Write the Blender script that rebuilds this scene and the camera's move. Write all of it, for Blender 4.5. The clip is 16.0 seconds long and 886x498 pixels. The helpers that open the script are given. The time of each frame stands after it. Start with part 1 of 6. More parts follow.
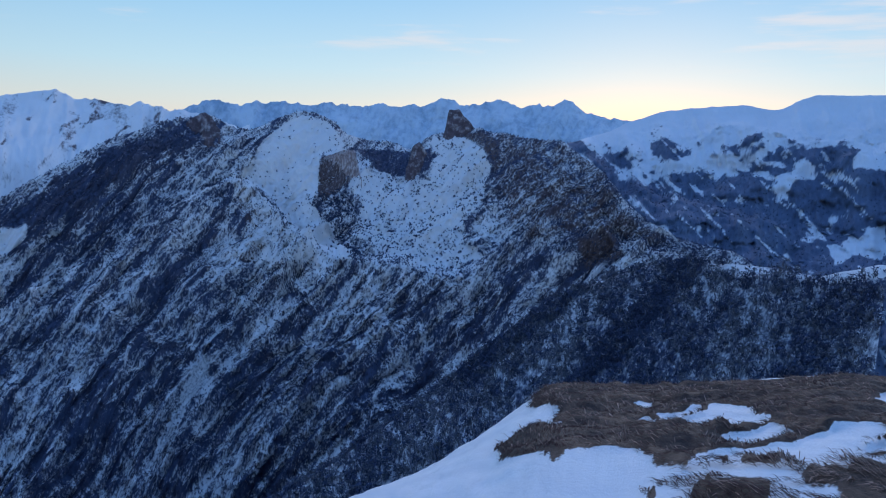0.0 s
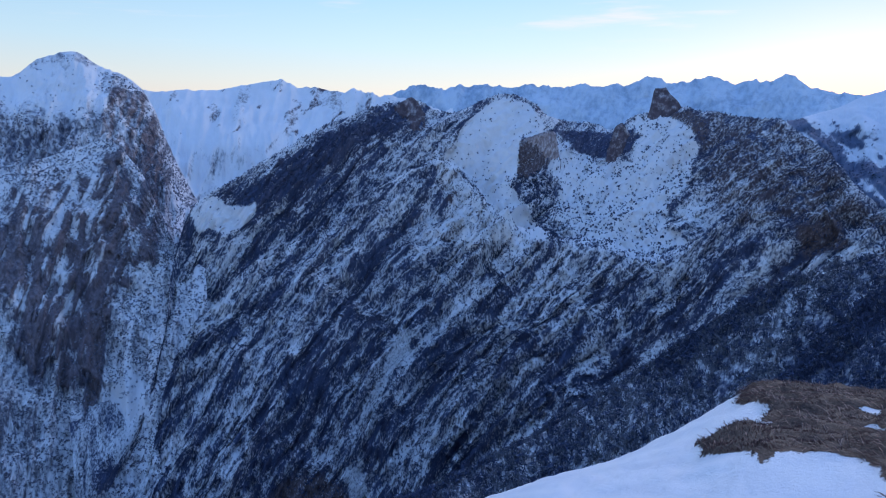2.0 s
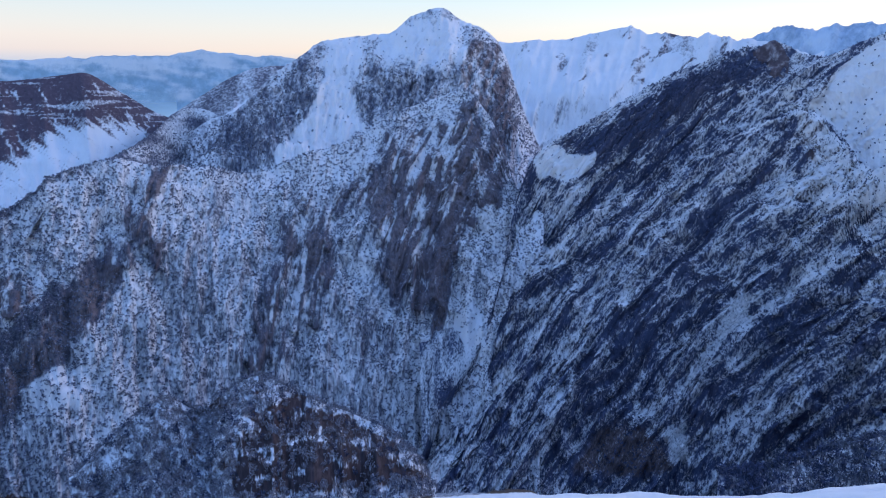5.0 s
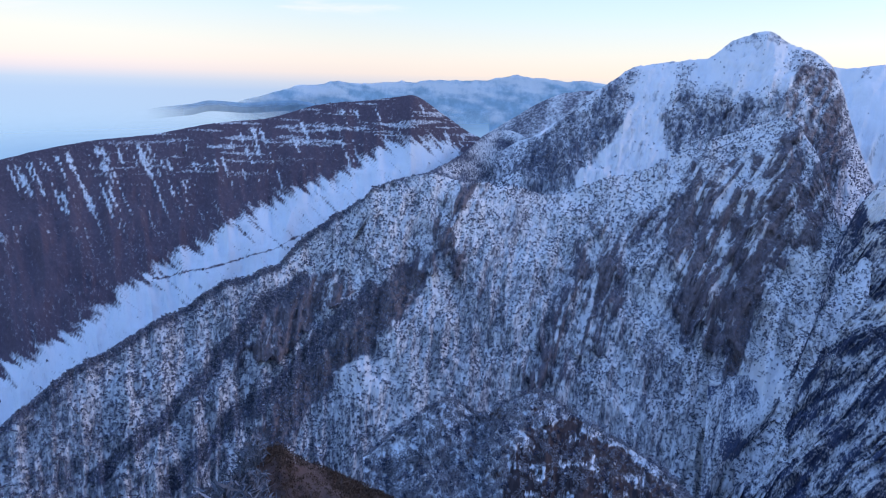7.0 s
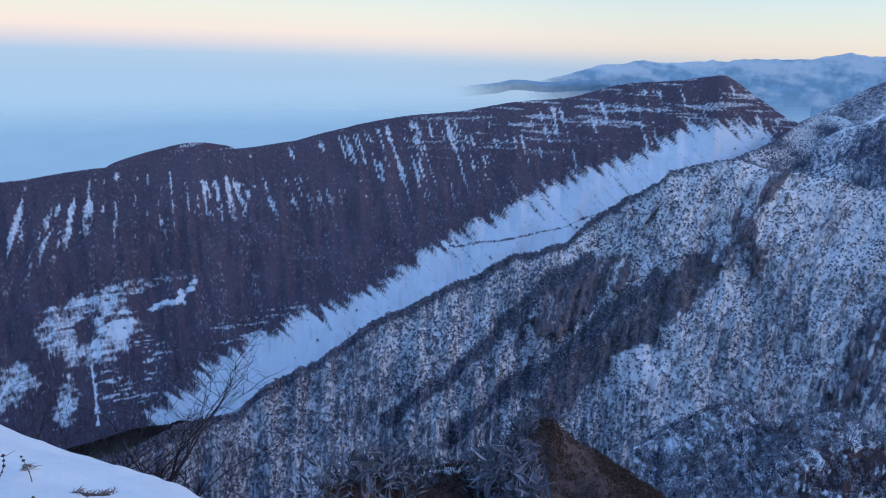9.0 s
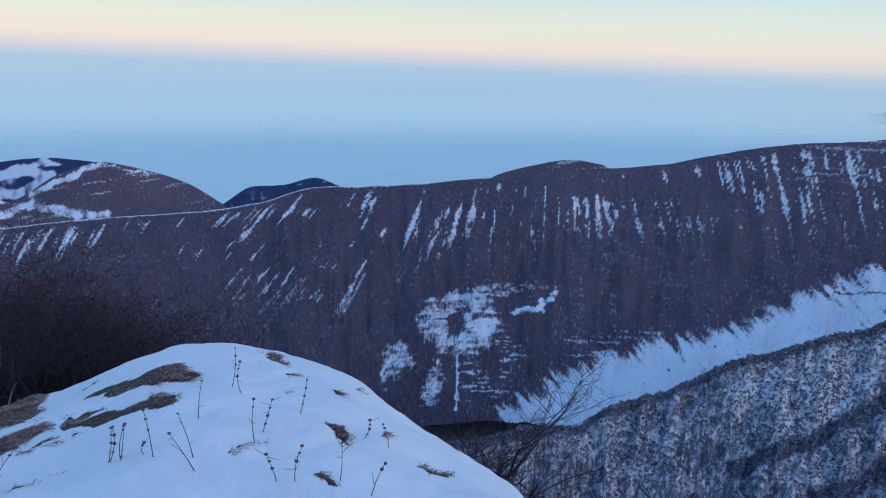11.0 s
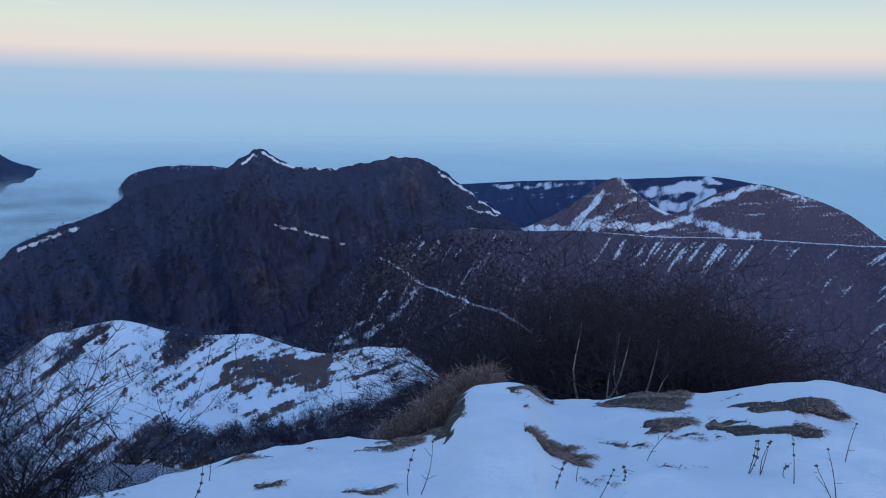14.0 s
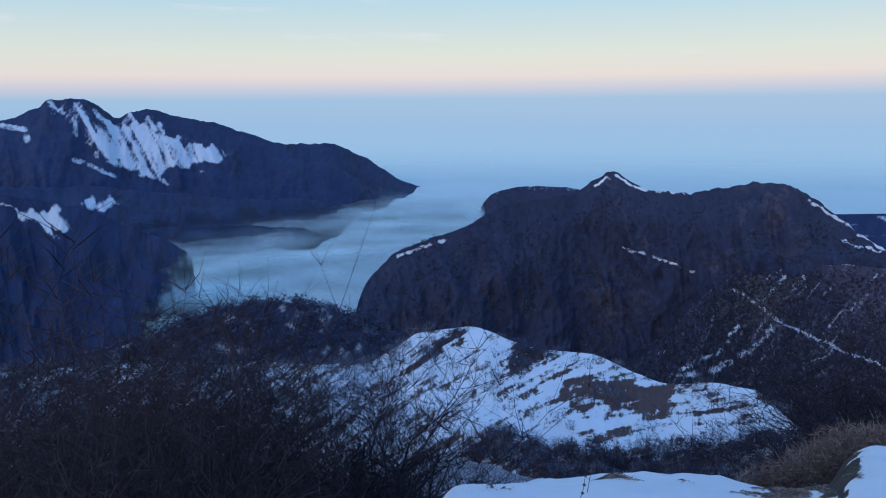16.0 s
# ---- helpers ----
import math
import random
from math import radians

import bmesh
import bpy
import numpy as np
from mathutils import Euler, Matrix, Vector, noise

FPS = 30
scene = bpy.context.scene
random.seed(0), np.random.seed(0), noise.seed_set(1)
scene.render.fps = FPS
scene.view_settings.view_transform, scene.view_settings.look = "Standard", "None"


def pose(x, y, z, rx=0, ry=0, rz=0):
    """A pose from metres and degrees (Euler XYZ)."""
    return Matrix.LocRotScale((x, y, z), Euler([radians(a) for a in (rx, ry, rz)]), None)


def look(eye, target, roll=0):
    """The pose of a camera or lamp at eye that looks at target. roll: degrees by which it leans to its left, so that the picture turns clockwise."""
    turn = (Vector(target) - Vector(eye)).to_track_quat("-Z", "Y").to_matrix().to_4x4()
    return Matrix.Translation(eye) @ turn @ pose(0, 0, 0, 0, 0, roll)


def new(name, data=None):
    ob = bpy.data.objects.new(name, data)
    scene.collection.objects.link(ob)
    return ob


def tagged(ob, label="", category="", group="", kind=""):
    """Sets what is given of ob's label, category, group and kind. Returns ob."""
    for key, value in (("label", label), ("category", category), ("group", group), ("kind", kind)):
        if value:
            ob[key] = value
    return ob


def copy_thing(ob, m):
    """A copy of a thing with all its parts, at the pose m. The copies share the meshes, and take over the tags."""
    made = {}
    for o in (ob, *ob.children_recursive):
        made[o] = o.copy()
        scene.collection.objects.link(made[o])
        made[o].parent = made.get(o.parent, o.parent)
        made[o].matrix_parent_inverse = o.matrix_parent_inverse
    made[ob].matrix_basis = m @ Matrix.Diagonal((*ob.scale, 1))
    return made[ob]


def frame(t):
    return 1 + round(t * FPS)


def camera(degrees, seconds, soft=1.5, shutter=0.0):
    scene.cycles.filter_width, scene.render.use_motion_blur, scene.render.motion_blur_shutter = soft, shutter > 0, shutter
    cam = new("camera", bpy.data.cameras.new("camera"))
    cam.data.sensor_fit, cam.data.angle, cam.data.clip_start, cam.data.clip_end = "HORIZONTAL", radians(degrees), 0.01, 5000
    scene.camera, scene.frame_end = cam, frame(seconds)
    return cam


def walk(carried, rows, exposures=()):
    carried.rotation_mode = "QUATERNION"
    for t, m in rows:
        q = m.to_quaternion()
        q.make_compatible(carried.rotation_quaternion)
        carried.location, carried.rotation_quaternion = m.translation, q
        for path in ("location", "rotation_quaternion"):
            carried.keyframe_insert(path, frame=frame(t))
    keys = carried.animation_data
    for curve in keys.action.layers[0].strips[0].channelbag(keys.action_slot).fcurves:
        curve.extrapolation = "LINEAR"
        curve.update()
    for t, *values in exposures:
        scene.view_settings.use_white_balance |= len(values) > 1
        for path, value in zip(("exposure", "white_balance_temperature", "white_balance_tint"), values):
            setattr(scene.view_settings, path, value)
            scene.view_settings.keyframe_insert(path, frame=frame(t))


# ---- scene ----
# The walk: a hand-held pan to the left from a mountain top.  seconds, bearing, tilt, lean, and the small drift of the eye
EYE = 1.6
PATH = [
    (0.0, 0.00, -8.87, 1.50, 0.00, 0.00, 0.00),
    (0.5, 2.77, -9.30, 1.34, -0.00, 0.00, 0.00),
    (1.0, 5.40, -9.81, 1.31, -0.00, 0.00, 0.00),
    (1.5, 9.99, -10.31, 0.47, -0.01, 0.00, 0.00),
    (2.0, 15.18, -10.48, 0.38, -0.01, 0.00, 0.00),
    (2.5, 17.49, -10.25, 0.47, -0.01, 0.00, 0.00),
    (3.0, 21.81, -10.63, 0.64, -0.01, 0.00, 0.00),
    (3.5, 28.12, -11.26, 0.25, -0.01, 0.00, 0.00),
    (3.7, 29.73, -11.92, 0.33, -0.01, 0.00, 0.00),
    (5.8, 48.22, -13.12, -0.93, -0.02, 0.00, 0.01),
    (6.0, 50.05, -12.63, -0.53, -0.02, 0.00, 0.01),
    (6.5, 56.62, -12.52, -0.53, -0.02, 0.00, 0.01),
    (7.0, 63.56, -12.02, -0.41, -0.03, 0.00, 0.01),
    (7.5, 69.96, -12.12, -0.54, -0.03, 0.00, 0.01),
    (8.0, 75.33, -13.04, -0.19, -0.03, 0.00, 0.01),
    (8.2, 77.19, -13.15, 0.03, -0.03, 0.00, 0.01),
    (10.3, 103.05, -12.35, -0.38, -0.04, 0.01, 0.01),
    (10.5, 105.89, -12.07, 0.13, -0.06, 0.03, 0.01),
    (11.0, 113.63, -11.88, 0.61, -0.08, 0.03, 0.00),
    (11.5, 122.88, -11.52, 0.55, -0.07, 0.03, 0.00),
    (12.0, 130.80, -11.09, 0.50, -0.07, 0.02, -0.01),
    (12.5, 138.81, -10.72, 0.59, -0.05, 0.01, -0.02),
    (13.0, 148.61, -10.76, 0.26, 0.00, 0.00, 0.00),
    (13.5, 156.72, -10.91, 0.95, 0.06, 0.01, 0.00),
    (14.0, 161.03, -10.76, 0.87, 0.10, 0.02, 0.01),
    (14.5, 166.20, -10.60, 0.54, 0.17, 0.02, 0.02),
    (15.0, 170.28, -10.36, 0.09, 0.22, 0.04, 0.02),
    (15.3, 174.62, -10.13, -0.36, 0.25, 0.06, 0.03),
    (15.5, 177.29, -9.47, 0.18, 0.27, 0.08, 0.04),
    (16.0, 187.49, -9.29, 0.18, 0.33, 0.12, 0.05)
]
cam = camera(61.14, 16.0, soft=1.05)
walk(cam, [(t, pose(x, y, EYE + z, 90 + tilt, 0, bearing) @ pose(0, 0, 0, 0, 0, lean)) for t, bearing, tilt, lean, x, y, z in PATH],
     exposures=[(0.0, -0.14, 5900, 10), (1.5, 0.09, 6050, 14), (3.5, 0.22, 6250, 17), (6.6, 0.48, 6600, 18), (8.2, 0.32, 6550, 14), (10.5, 0.18, 6500, 9), (13.0, 0.0, 6350, 8), (16.0, 0.03, 6150, 9)])


# ---- light: the sky after sunset, its glow behind the far snow range ----
def srgb(r, g, b):
    return tuple(((c / 255 + 0.055) / 1.055) ** 2.4 if c > 10 else c / 3295 for c in (r, g, b)) + (1,)


def node(tree, kind, links=(), **values):
    n = tree.nodes.new(kind)
    for key, value in values.items():
        if key in ("operation", "blend_type", "data_type", "sky_type", "sun_disc", "noise_dimensions", "attribute_name",
                   "sun_elevation", "sun_rotation", "use_clamp", "clamp", "feature", "distance", "altitude", "dust_density",
                   "interpolation_type", "ozone_density", "air_density", "invert", "normalize"):
            if key == "operation": n.operation = value
            elif key == "blend_type": n.blend_type = value
            elif key == "data_type": n.data_type = value
            elif key == "sky_type": n.sky_type = value
            elif key == "sun_disc": n.sun_disc = value
            elif key == "noise_dimensions": n.noise_dimensions = value
            elif key == "attribute_name": n.attribute_name = value
            elif key == "sun_elevation": n.sun_elevation = value
            elif key == "sun_rotation": n.sun_rotation = value
            elif key == "use_clamp": n.use_clamp = value
            elif key == "clamp": n.clamp = value
            elif key == "feature": n.feature = value
            elif key == "distance": n.distance = value
            elif key == "altitude": n.altitude = value
            elif key == "interpolation_type": n.interpolation_type = value
    for slot, value in links:
        if hasattr(value, "is_output"):
            tree.links.new(value, n.inputs[slot])
        else:
            n.inputs[slot].default_value = value
    return n


def maths(tree, op, a, b=0.0, c=0.0, clamp=False):
    return node(tree, "ShaderNodeMath", [(0, a), (1, b), (2, c)], operation=op, use_clamp=clamp).outputs[0]


def ramp(tree, factor, stops, mode="LINEAR"):
    n = tree.nodes.new("ShaderNodeValToRGB")
    n.color_ramp.interpolation = mode
    el = n.color_ramp.elements
    while len(el) < len(stops):
        el.new(0.5)
    for e, (p, c) in zip(el, stops):
        e.position, e.color = p, c if len(c) == 4 else (*c, 1)
    tree.links.new(factor, n.inputs[0])
    return n.outputs[0]


def mix(tree, factor, a, b, blend="MIX"):
    n = tree.nodes.new("ShaderNodeMixRGB")
    n.blend_type = blend
    for slot, value in ((0, factor), (1, a), (2, b)):
        if hasattr(value, "is_output"):
            tree.links.new(value, n.inputs[slot])
        else:
            n.inputs[slot].default_value = value
    return n.outputs[0]


def band(tree, x, lo, hi):
    """0 below lo, 1 above hi, smooth between."""
    n = tree.nodes.new("ShaderNodeMapRange")
    n.interpolation_type = "SMOOTHSTEP"
    for slot, value in ((0, x), (1, lo), (2, hi)):
        if hasattr(value, "is_output"):
            tree.links.new(value, n.inputs[slot])
        else:
            n.inputs[slot].default_value = value
    return n.outputs[0]


GLOW = -15.0          # bearing of the place where the sun went down
world = bpy.data.worlds.new("dusk_sky")
scene.world = world
world.use_nodes = True
wt = world.node_tree
wt.nodes.clear()
way = node(wt, "ShaderNodeTexCoord").outputs["Generated"]
sep = node(wt, "ShaderNodeSeparateXYZ", [(0, way)])
rise = maths(wt, "MULTIPLY", maths(wt, "ARCSINE", sep.outputs[2]), 180 / math.pi)
gx, gy = -math.sin(radians(GLOW)), math.cos(radians(GLOW))
toward = maths(wt, "ADD", maths(wt, "MULTIPLY", sep.outputs[0], gx), maths(wt, "MULTIPLY", sep.outputs[1], gy))
# the earth's own shadow stands as a low blue arch opposite the glow
arch = maths(wt, "MULTIPLY", maths(wt, "MULTIPLY_ADD", toward, -0.5, 0.5), 3.1)
lifted = maths(wt, "SUBTRACT", rise, maths(wt, "SUBTRACT", arch, 0.98))
lifted = maths(wt, "MULTIPLY_ADD", lifted, 1 / 40, 0.25, clamp=True)
away = ramp(wt, lifted, [(0.0, srgb(141, 188, 224)), (0.17, srgb(142, 189, 225)), (0.25, srgb(140, 184, 221)), (0.27, srgb(188, 194, 215)), (0.292, srgb(222, 210, 209)),
                         (0.33, srgb(215, 217, 209)), (0.42, srgb(182, 208, 220)), (0.62, srgb(150, 194, 232)), (1.0, srgb(118, 168, 240))])
near = ramp(wt, lifted, [(0.0, srgb(146, 188, 224)), (0.235, srgb(156, 190, 222)), (0.27, srgb(221, 218, 211)), (0.31, srgb(213, 223, 223)), (0.38, srgb(190, 222, 237)),
                         (0.52, srgb(152, 203, 238)), (0.75, srgb(138, 188, 238)), (1.0, srgb(118, 168, 240))])
dome = mix(wt, band(wt, toward, -0.75, 0.55), away, near)
dim = maths(wt, "MULTIPLY", band(wt, toward, -0.3, 0.15), maths(wt, "SUBTRACT", 1.0, band(wt, toward, 0.5, 0.9)))
dome = mix(wt, maths(wt, "MULTIPLY", dim, 0.10), dome, (0.02, 0.01, 0.01, 1))
# thin high clouds low over the glow
cl = node(wt, "ShaderNodeMapping", [(0, way)])
cl.inputs["Scale"].default_value = (3, 3, 26)
cn = node(wt, "ShaderNodeTexNoise", [("Vector", cl.outputs[0]), ("Scale", 1.5), ("Detail", 5.0), ("Roughness", 0.55)]).outputs[0]
bank = maths(wt, "ADD", maths(wt, "MULTIPLY", sep.outputs[0], -math.sin(radians(-33))), maths(wt, "MULTIPLY", sep.outputs[1], math.cos(radians(-33))))
cn = maths(wt, "ADD", cn, maths(wt, "MULTIPLY", band(wt, bank, 0.95, 1.0), 0.2))
veil = maths(wt, "MULTIPLY", band(wt, cn, 0.58, 0.78), maths(wt, "MULTIPLY", band(wt, rise, 3.5, 7.0), 0.75))
dome = mix(wt, veil, dome, srgb(224, 222, 226))
high = node(wt, "ShaderNodeTexSky", sky_type="NISHITA", sun_disc=False, sun_elevation=radians(1.0), sun_rotation=radians(-GLOW), altitude=1800)
wb = node(wt, "ShaderNodeBackground", [(0, dome), (1, 0.95)])
wn = node(wt, "ShaderNodeBackground", [(0, high.outputs[0]), (1, 0.05)])
wo = node(wt, "ShaderNodeOutputWorld", [(0, node(wt, "ShaderNodeAddShader", [(0, wb.outputs[0]), (1, wn.outputs[0])]).outputs[0])])

lamp = bpy.data.lights.new("afterglow", "SUN")
lamp.energy, lamp.angle, lamp.color = 0.9, radians(35), (1.0, 0.84, 0.80)
sun = new("afterglow", lamp)
sun.matrix_world = look((400 * gx, 400 * gy, 110), (0, 0, 0))


# ---- noise and land forms ----
def hashed(i, j, seed):
    h = (i.astype(np.int64) * 374761393 + j.astype(np.int64) * 668265263 + seed * 2147483647) & 0xFFFFFFFF
    h = ((h ^ (h >> 13)) * 1274126177) & 0xFFFFFFFF
    return ((h ^ (h >> 16)) & 0xFFFF) / 32767.5 - 1


def value_noise(x, y, seed=0):
    i, j = np.floor(x), np.floor(y)
    u, v = x - i, y - j
    u, v = u * u * u * (u * (6 * u - 15) + 10), v * v * v * (v * (6 * v - 15) + 10)
    a, b = hashed(i, j, seed), hashed(i + 1, j, seed)
    c, d = hashed(i, j + 1, seed), hashed(i + 1, j + 1, seed)
    return (a + (b - a) * u) * (1 - v) + (c + (d - c) * u) * v


def fbm(x, y, octaves=5, seed=0, gain=0.5):
    total, amp, norm = 0, 1.0, 0
    for o in range(octaves):
        total, norm = total + amp * value_noise(x, y, seed + 17 * o), norm + amp
        x, y, amp = 2.03 * x + 5.3, 2.03 * y - 3.7, amp * gain
    return total / norm


def ridged(x, y, octaves=4, seed=0, gain=0.5):
    total, amp, norm = 0, 1.0, 0
    for o in range(octaves):
        total, norm = total + amp * (1 - 2 * np.abs(value_noise(x, y, seed + 31 * o))), norm + amp
        x, y, amp = 2.1 * x + 1.7, 2.1 * y + 9.2, amp * gain
    return total / norm


def step(x, lo, hi):
    t = np.clip((x - lo) / (hi - lo), 0, 1)
    return t * t * (3 - 2 * t)


def curve_through(line, a):
    """Smooth values of (rise, distance) along a line of (bearing, rise, distance), without overshoot."""
    line = np.array(sorted(line))
    out = []
    for k in (1, 2):
        x, y = line[:, 0], line[:, k]
        s = np.diff(y) / np.diff(x)
        m = np.zeros(len(x))
        m[1:-1] = np.where(s[1:] * s[:-1] > 0, 2 * s[1:] * s[:-1] / (s[1:] + s[:-1] + 1e-12), 0)
        i = np.clip(np.searchsorted(x, a) - 1, 0, len(x) - 2)
        h = x[i + 1] - x[i]
        t = np.clip((a - x[i]) / h, 0, 1)
        out.append((1 + 2 * t) * (1 - t) ** 2 * y[i] + t * (1 - t) ** 2 * h * m[i] + t * t * (3 - 2 * t) * y[i + 1] + t * t * (t - 1) * h * m[i + 1])
    return out


def shift(line, rise=0.0, away=0.0, factor=1.0):
    return [(a, e + rise, d * factor + away) for a, e, d in line]


def level(line, factor, height):
    """A line below or behind another, at one height in metres under the summit."""
    return [(a, math.degrees(math.atan2(height, d * factor)), d * factor) for a, e, d in line]


def polar(a, d):
    return -np.sin(np.radians(a)) * d, np.cos(np.radians(a)) * d


def grid_mesh(name, pts, closed=False):
    """One sheet of quads from an array of points (columns, rows, 3)."""
    nc, nr = pts.shape[:2]
    me = bpy.data.meshes.new(name)
    idx = np.arange(nc * nr).reshape(nc, nr)
    nxt = np.roll(idx, -1, 0) if closed else idx[1:]
    cur = idx if closed else idx[:-1]
    quads = np.stack([cur[:, :-1], nxt[:, :-1], nxt[:, 1:], cur[:, 1:]], -1)[..., ::-1].reshape(-1, 4)
    me.vertices.add(nc * nr)
    me.vertices.foreach_set("co", pts.reshape(-1).astype(np.float32))
    me.loops.add(quads.size)
    me.loops.foreach_set("vertex_index", quads.reshape(-1).astype(np.int32))
    me.polygons.add(len(quads))
    me.polygons.foreach_set("loop_start", np.arange(0, quads.size, 4, dtype=np.int32))
    me.polygons.foreach_set("use_smooth", np.ones(len(quads), dtype=bool))
    me.update(calc_edges=True)
    return me


def field(me, name, values, kind="FLOAT"):
    at = me.attributes.new(name, kind, "POINT")
    at.data.foreach_set("value" if kind == "FLOAT" else "vector", np.asarray(values, dtype=np.float32).reshape(-1))


class Land:
    """A mountain as the sheet between its foot, its shelves, its crest and its far side."""

    def __init__(self, rows, columns, counts, rough=0.0, size=80.0, gully=0.0, width=30.0, slant=0.0, crag=0.0, seed=1, keep=0.35, span=None, stretch=2.6, flow=None):
        a0, a1 = span or (max(min(p[0] for p in r) for r in rows), min(max(p[0] for p in r) for r in rows))
        A = np.linspace(a0, a1, columns)
        E = [curve_through(r, A) for r in rows]
        D = np.concatenate([np.linspace(E[k][1], E[k + 1][1], n, endpoint=False) for k, n in enumerate(counts)] + [E[-1][1][None]]).T
        Zr = [d * np.tan(np.radians(e)) for e, d in E]
        Z = np.concatenate([np.linspace(Zr[k], Zr[k + 1], n, endpoint=False) for k, n in enumerate(counts)] + [Zr[-1][None]]).T
        self.V = np.broadcast_to(np.concatenate([k + np.arange(n) / n for k, n in enumerate(counts)] + [[len(counts)]]), D.shape)
        self.A = np.broadcast_to(A[:, None], D.shape)
        self.R = np.degrees(np.arctan2(Z, D))
        ref = float(np.median(E[-2][1]))
        s = np.radians(self.A) * ref
        th = radians(slant)
        self.across, self.along = s * math.cos(th) + Z * math.sin(th), -s * math.sin(th) + Z * math.cos(th)
        if flow:
            (a, r), lean, bow = flow
            th, m = radians(lean), ref * math.pi / 180
            self.across = m * (self.A * math.sin(th) + self.R * math.cos(th) - bow * (self.A - a) * (self.R - r))
            self.along = m * (self.R * math.sin(th) - self.A * math.cos(th))
        self.crest = len(rows) - 2
        calm = keep + (1 - keep) * np.clip(np.abs(self.V - self.crest) / 0.35, 0, 1)
        X, Y = polar(self.A, D)
        bump = rough * fbm(X / size, Y / size, 6, seed)
        cut = gully * ridged(self.across / width, self.along / (width * stretch), 4, seed + 5)
        teeth = crag * (ridged(self.across / 15 + 3, self.along / 27, 4, seed + 9) + 0.5 * fbm(self.across / 4, self.along / 7, 3, seed + 2))
        self.bump, self.cut, self.teeth = bump, cut, teeth
        Z = Z + calm * (bump + 0.6 * cut) + 0.5 * calm * teeth
        D = D - calm * (cut + teeth) * 0.8
        X, Y = polar(self.A, D)
        self.D, self.Z = D, Z
        self.R = np.degrees(np.arctan2(Z, D))
        self.rock, self.ob, self.solid = np.zeros(D.shape), None, np.ones(D.shape)
        self.pts = np.stack([X, Y, Z + EYE], -1)

    def push(self, near):
        """Move the face outwards by so many metres towards the summit."""
        self.D = self.D - near
        X, Y = polar(self.A, self.D)
        self.pts = np.stack([X, Y, self.pts[..., 2]], -1)

    def steep(self):
        p = self.pts
        du = np.gradient(p, axis=0)
        dv = np.gradient(p, axis=1)
        n = np.cross(du, dv)
        return 1 - np.abs(n[..., 2]) / (np.linalg.norm(n, axis=-1) + 1e-9)

    def inside(self, poly, soft=0.12, warp=0.25, size=1.2, seed=4, stretch=1.0):
        """1 within an outline of (bearing, rise), fading over soft degrees, with a ragged edge."""
        return step(-self.gap(poly, True, warp, size, seed, stretch), -soft, soft)

    def ribbon(self, line, wide, warp=0.2, size=1.5, seed=6):
        """1 along a line of (bearing, rise), fading out at the half width in degrees."""
        return 1 - step(self.gap(line, False, warp, size, seed), wide * 0.4, wide)

    def gap(self, pts, closed, warp, size, seed, stretch=1.0):
        p = np.array(pts)
        out = np.full(self.A.shape, 9.0)
        m = ((self.A > p[:, 0].min() - 1.5) & (self.A < p[:, 0].max() + 1.5) & (self.R > p[:, 1].min() - 1.5) & (self.R < p[:, 1].max() + 1.5))
        x, y = self.A[m], self.R[m]
        x, y = (x + warp * fbm(x / size, y / size / stretch, 4, seed), y + stretch * warp * fbm(x / size + 40, y / size / stretch, 4, seed + 3))
        near_by, odd = np.full(x.shape, 9.0), np.zeros(x.shape, bool)
        for k in range(len(p) if closed else len(p) - 1):
            (ax, ay), (bx, by) = p[k], p[(k + 1) % len(p)]
            dx, dy = bx - ax, by - ay
            t = np.clip(((x - ax) * dx + (y - ay) * dy) / (dx * dx + dy * dy + 1e-9), 0, 1)
            near_by = np.minimum(near_by, np.hypot(x - ax - t * dx, y - ay - t * dy))
            if closed and abs(dy) > 1e-9:
                odd ^= ((ay > y) != (by > y)) & (x < dx * (y - ay) / dy + ax)
        out[m] = np.where(odd, -near_by, near_by) if closed else near_by
        return out

    def build(self, name, material, snow, label, category="mountain", kind=""):
        me = grid_mesh(name, self.pts)
        field(me, "snow", np.clip(snow, 0, 1.6))
        field(me, "rock", np.clip(self.rock, 0, 1))
        field(me, "solid", self.solid)
        field(me, "lay", np.stack([self.across, self.along, self.D * 0.3], -1), "FLOAT_VECTOR")
        me.materials.append(material)
        self.ob = tagged(new(name, me), label, category, kind=kind)
        return self.ob


# ---- materials ----
def material(name):
    m = bpy.data.materials.new(name)
    m.use_nodes = True
    t = m.node_tree
    return m, t, t.nodes["Principled BSDF"]


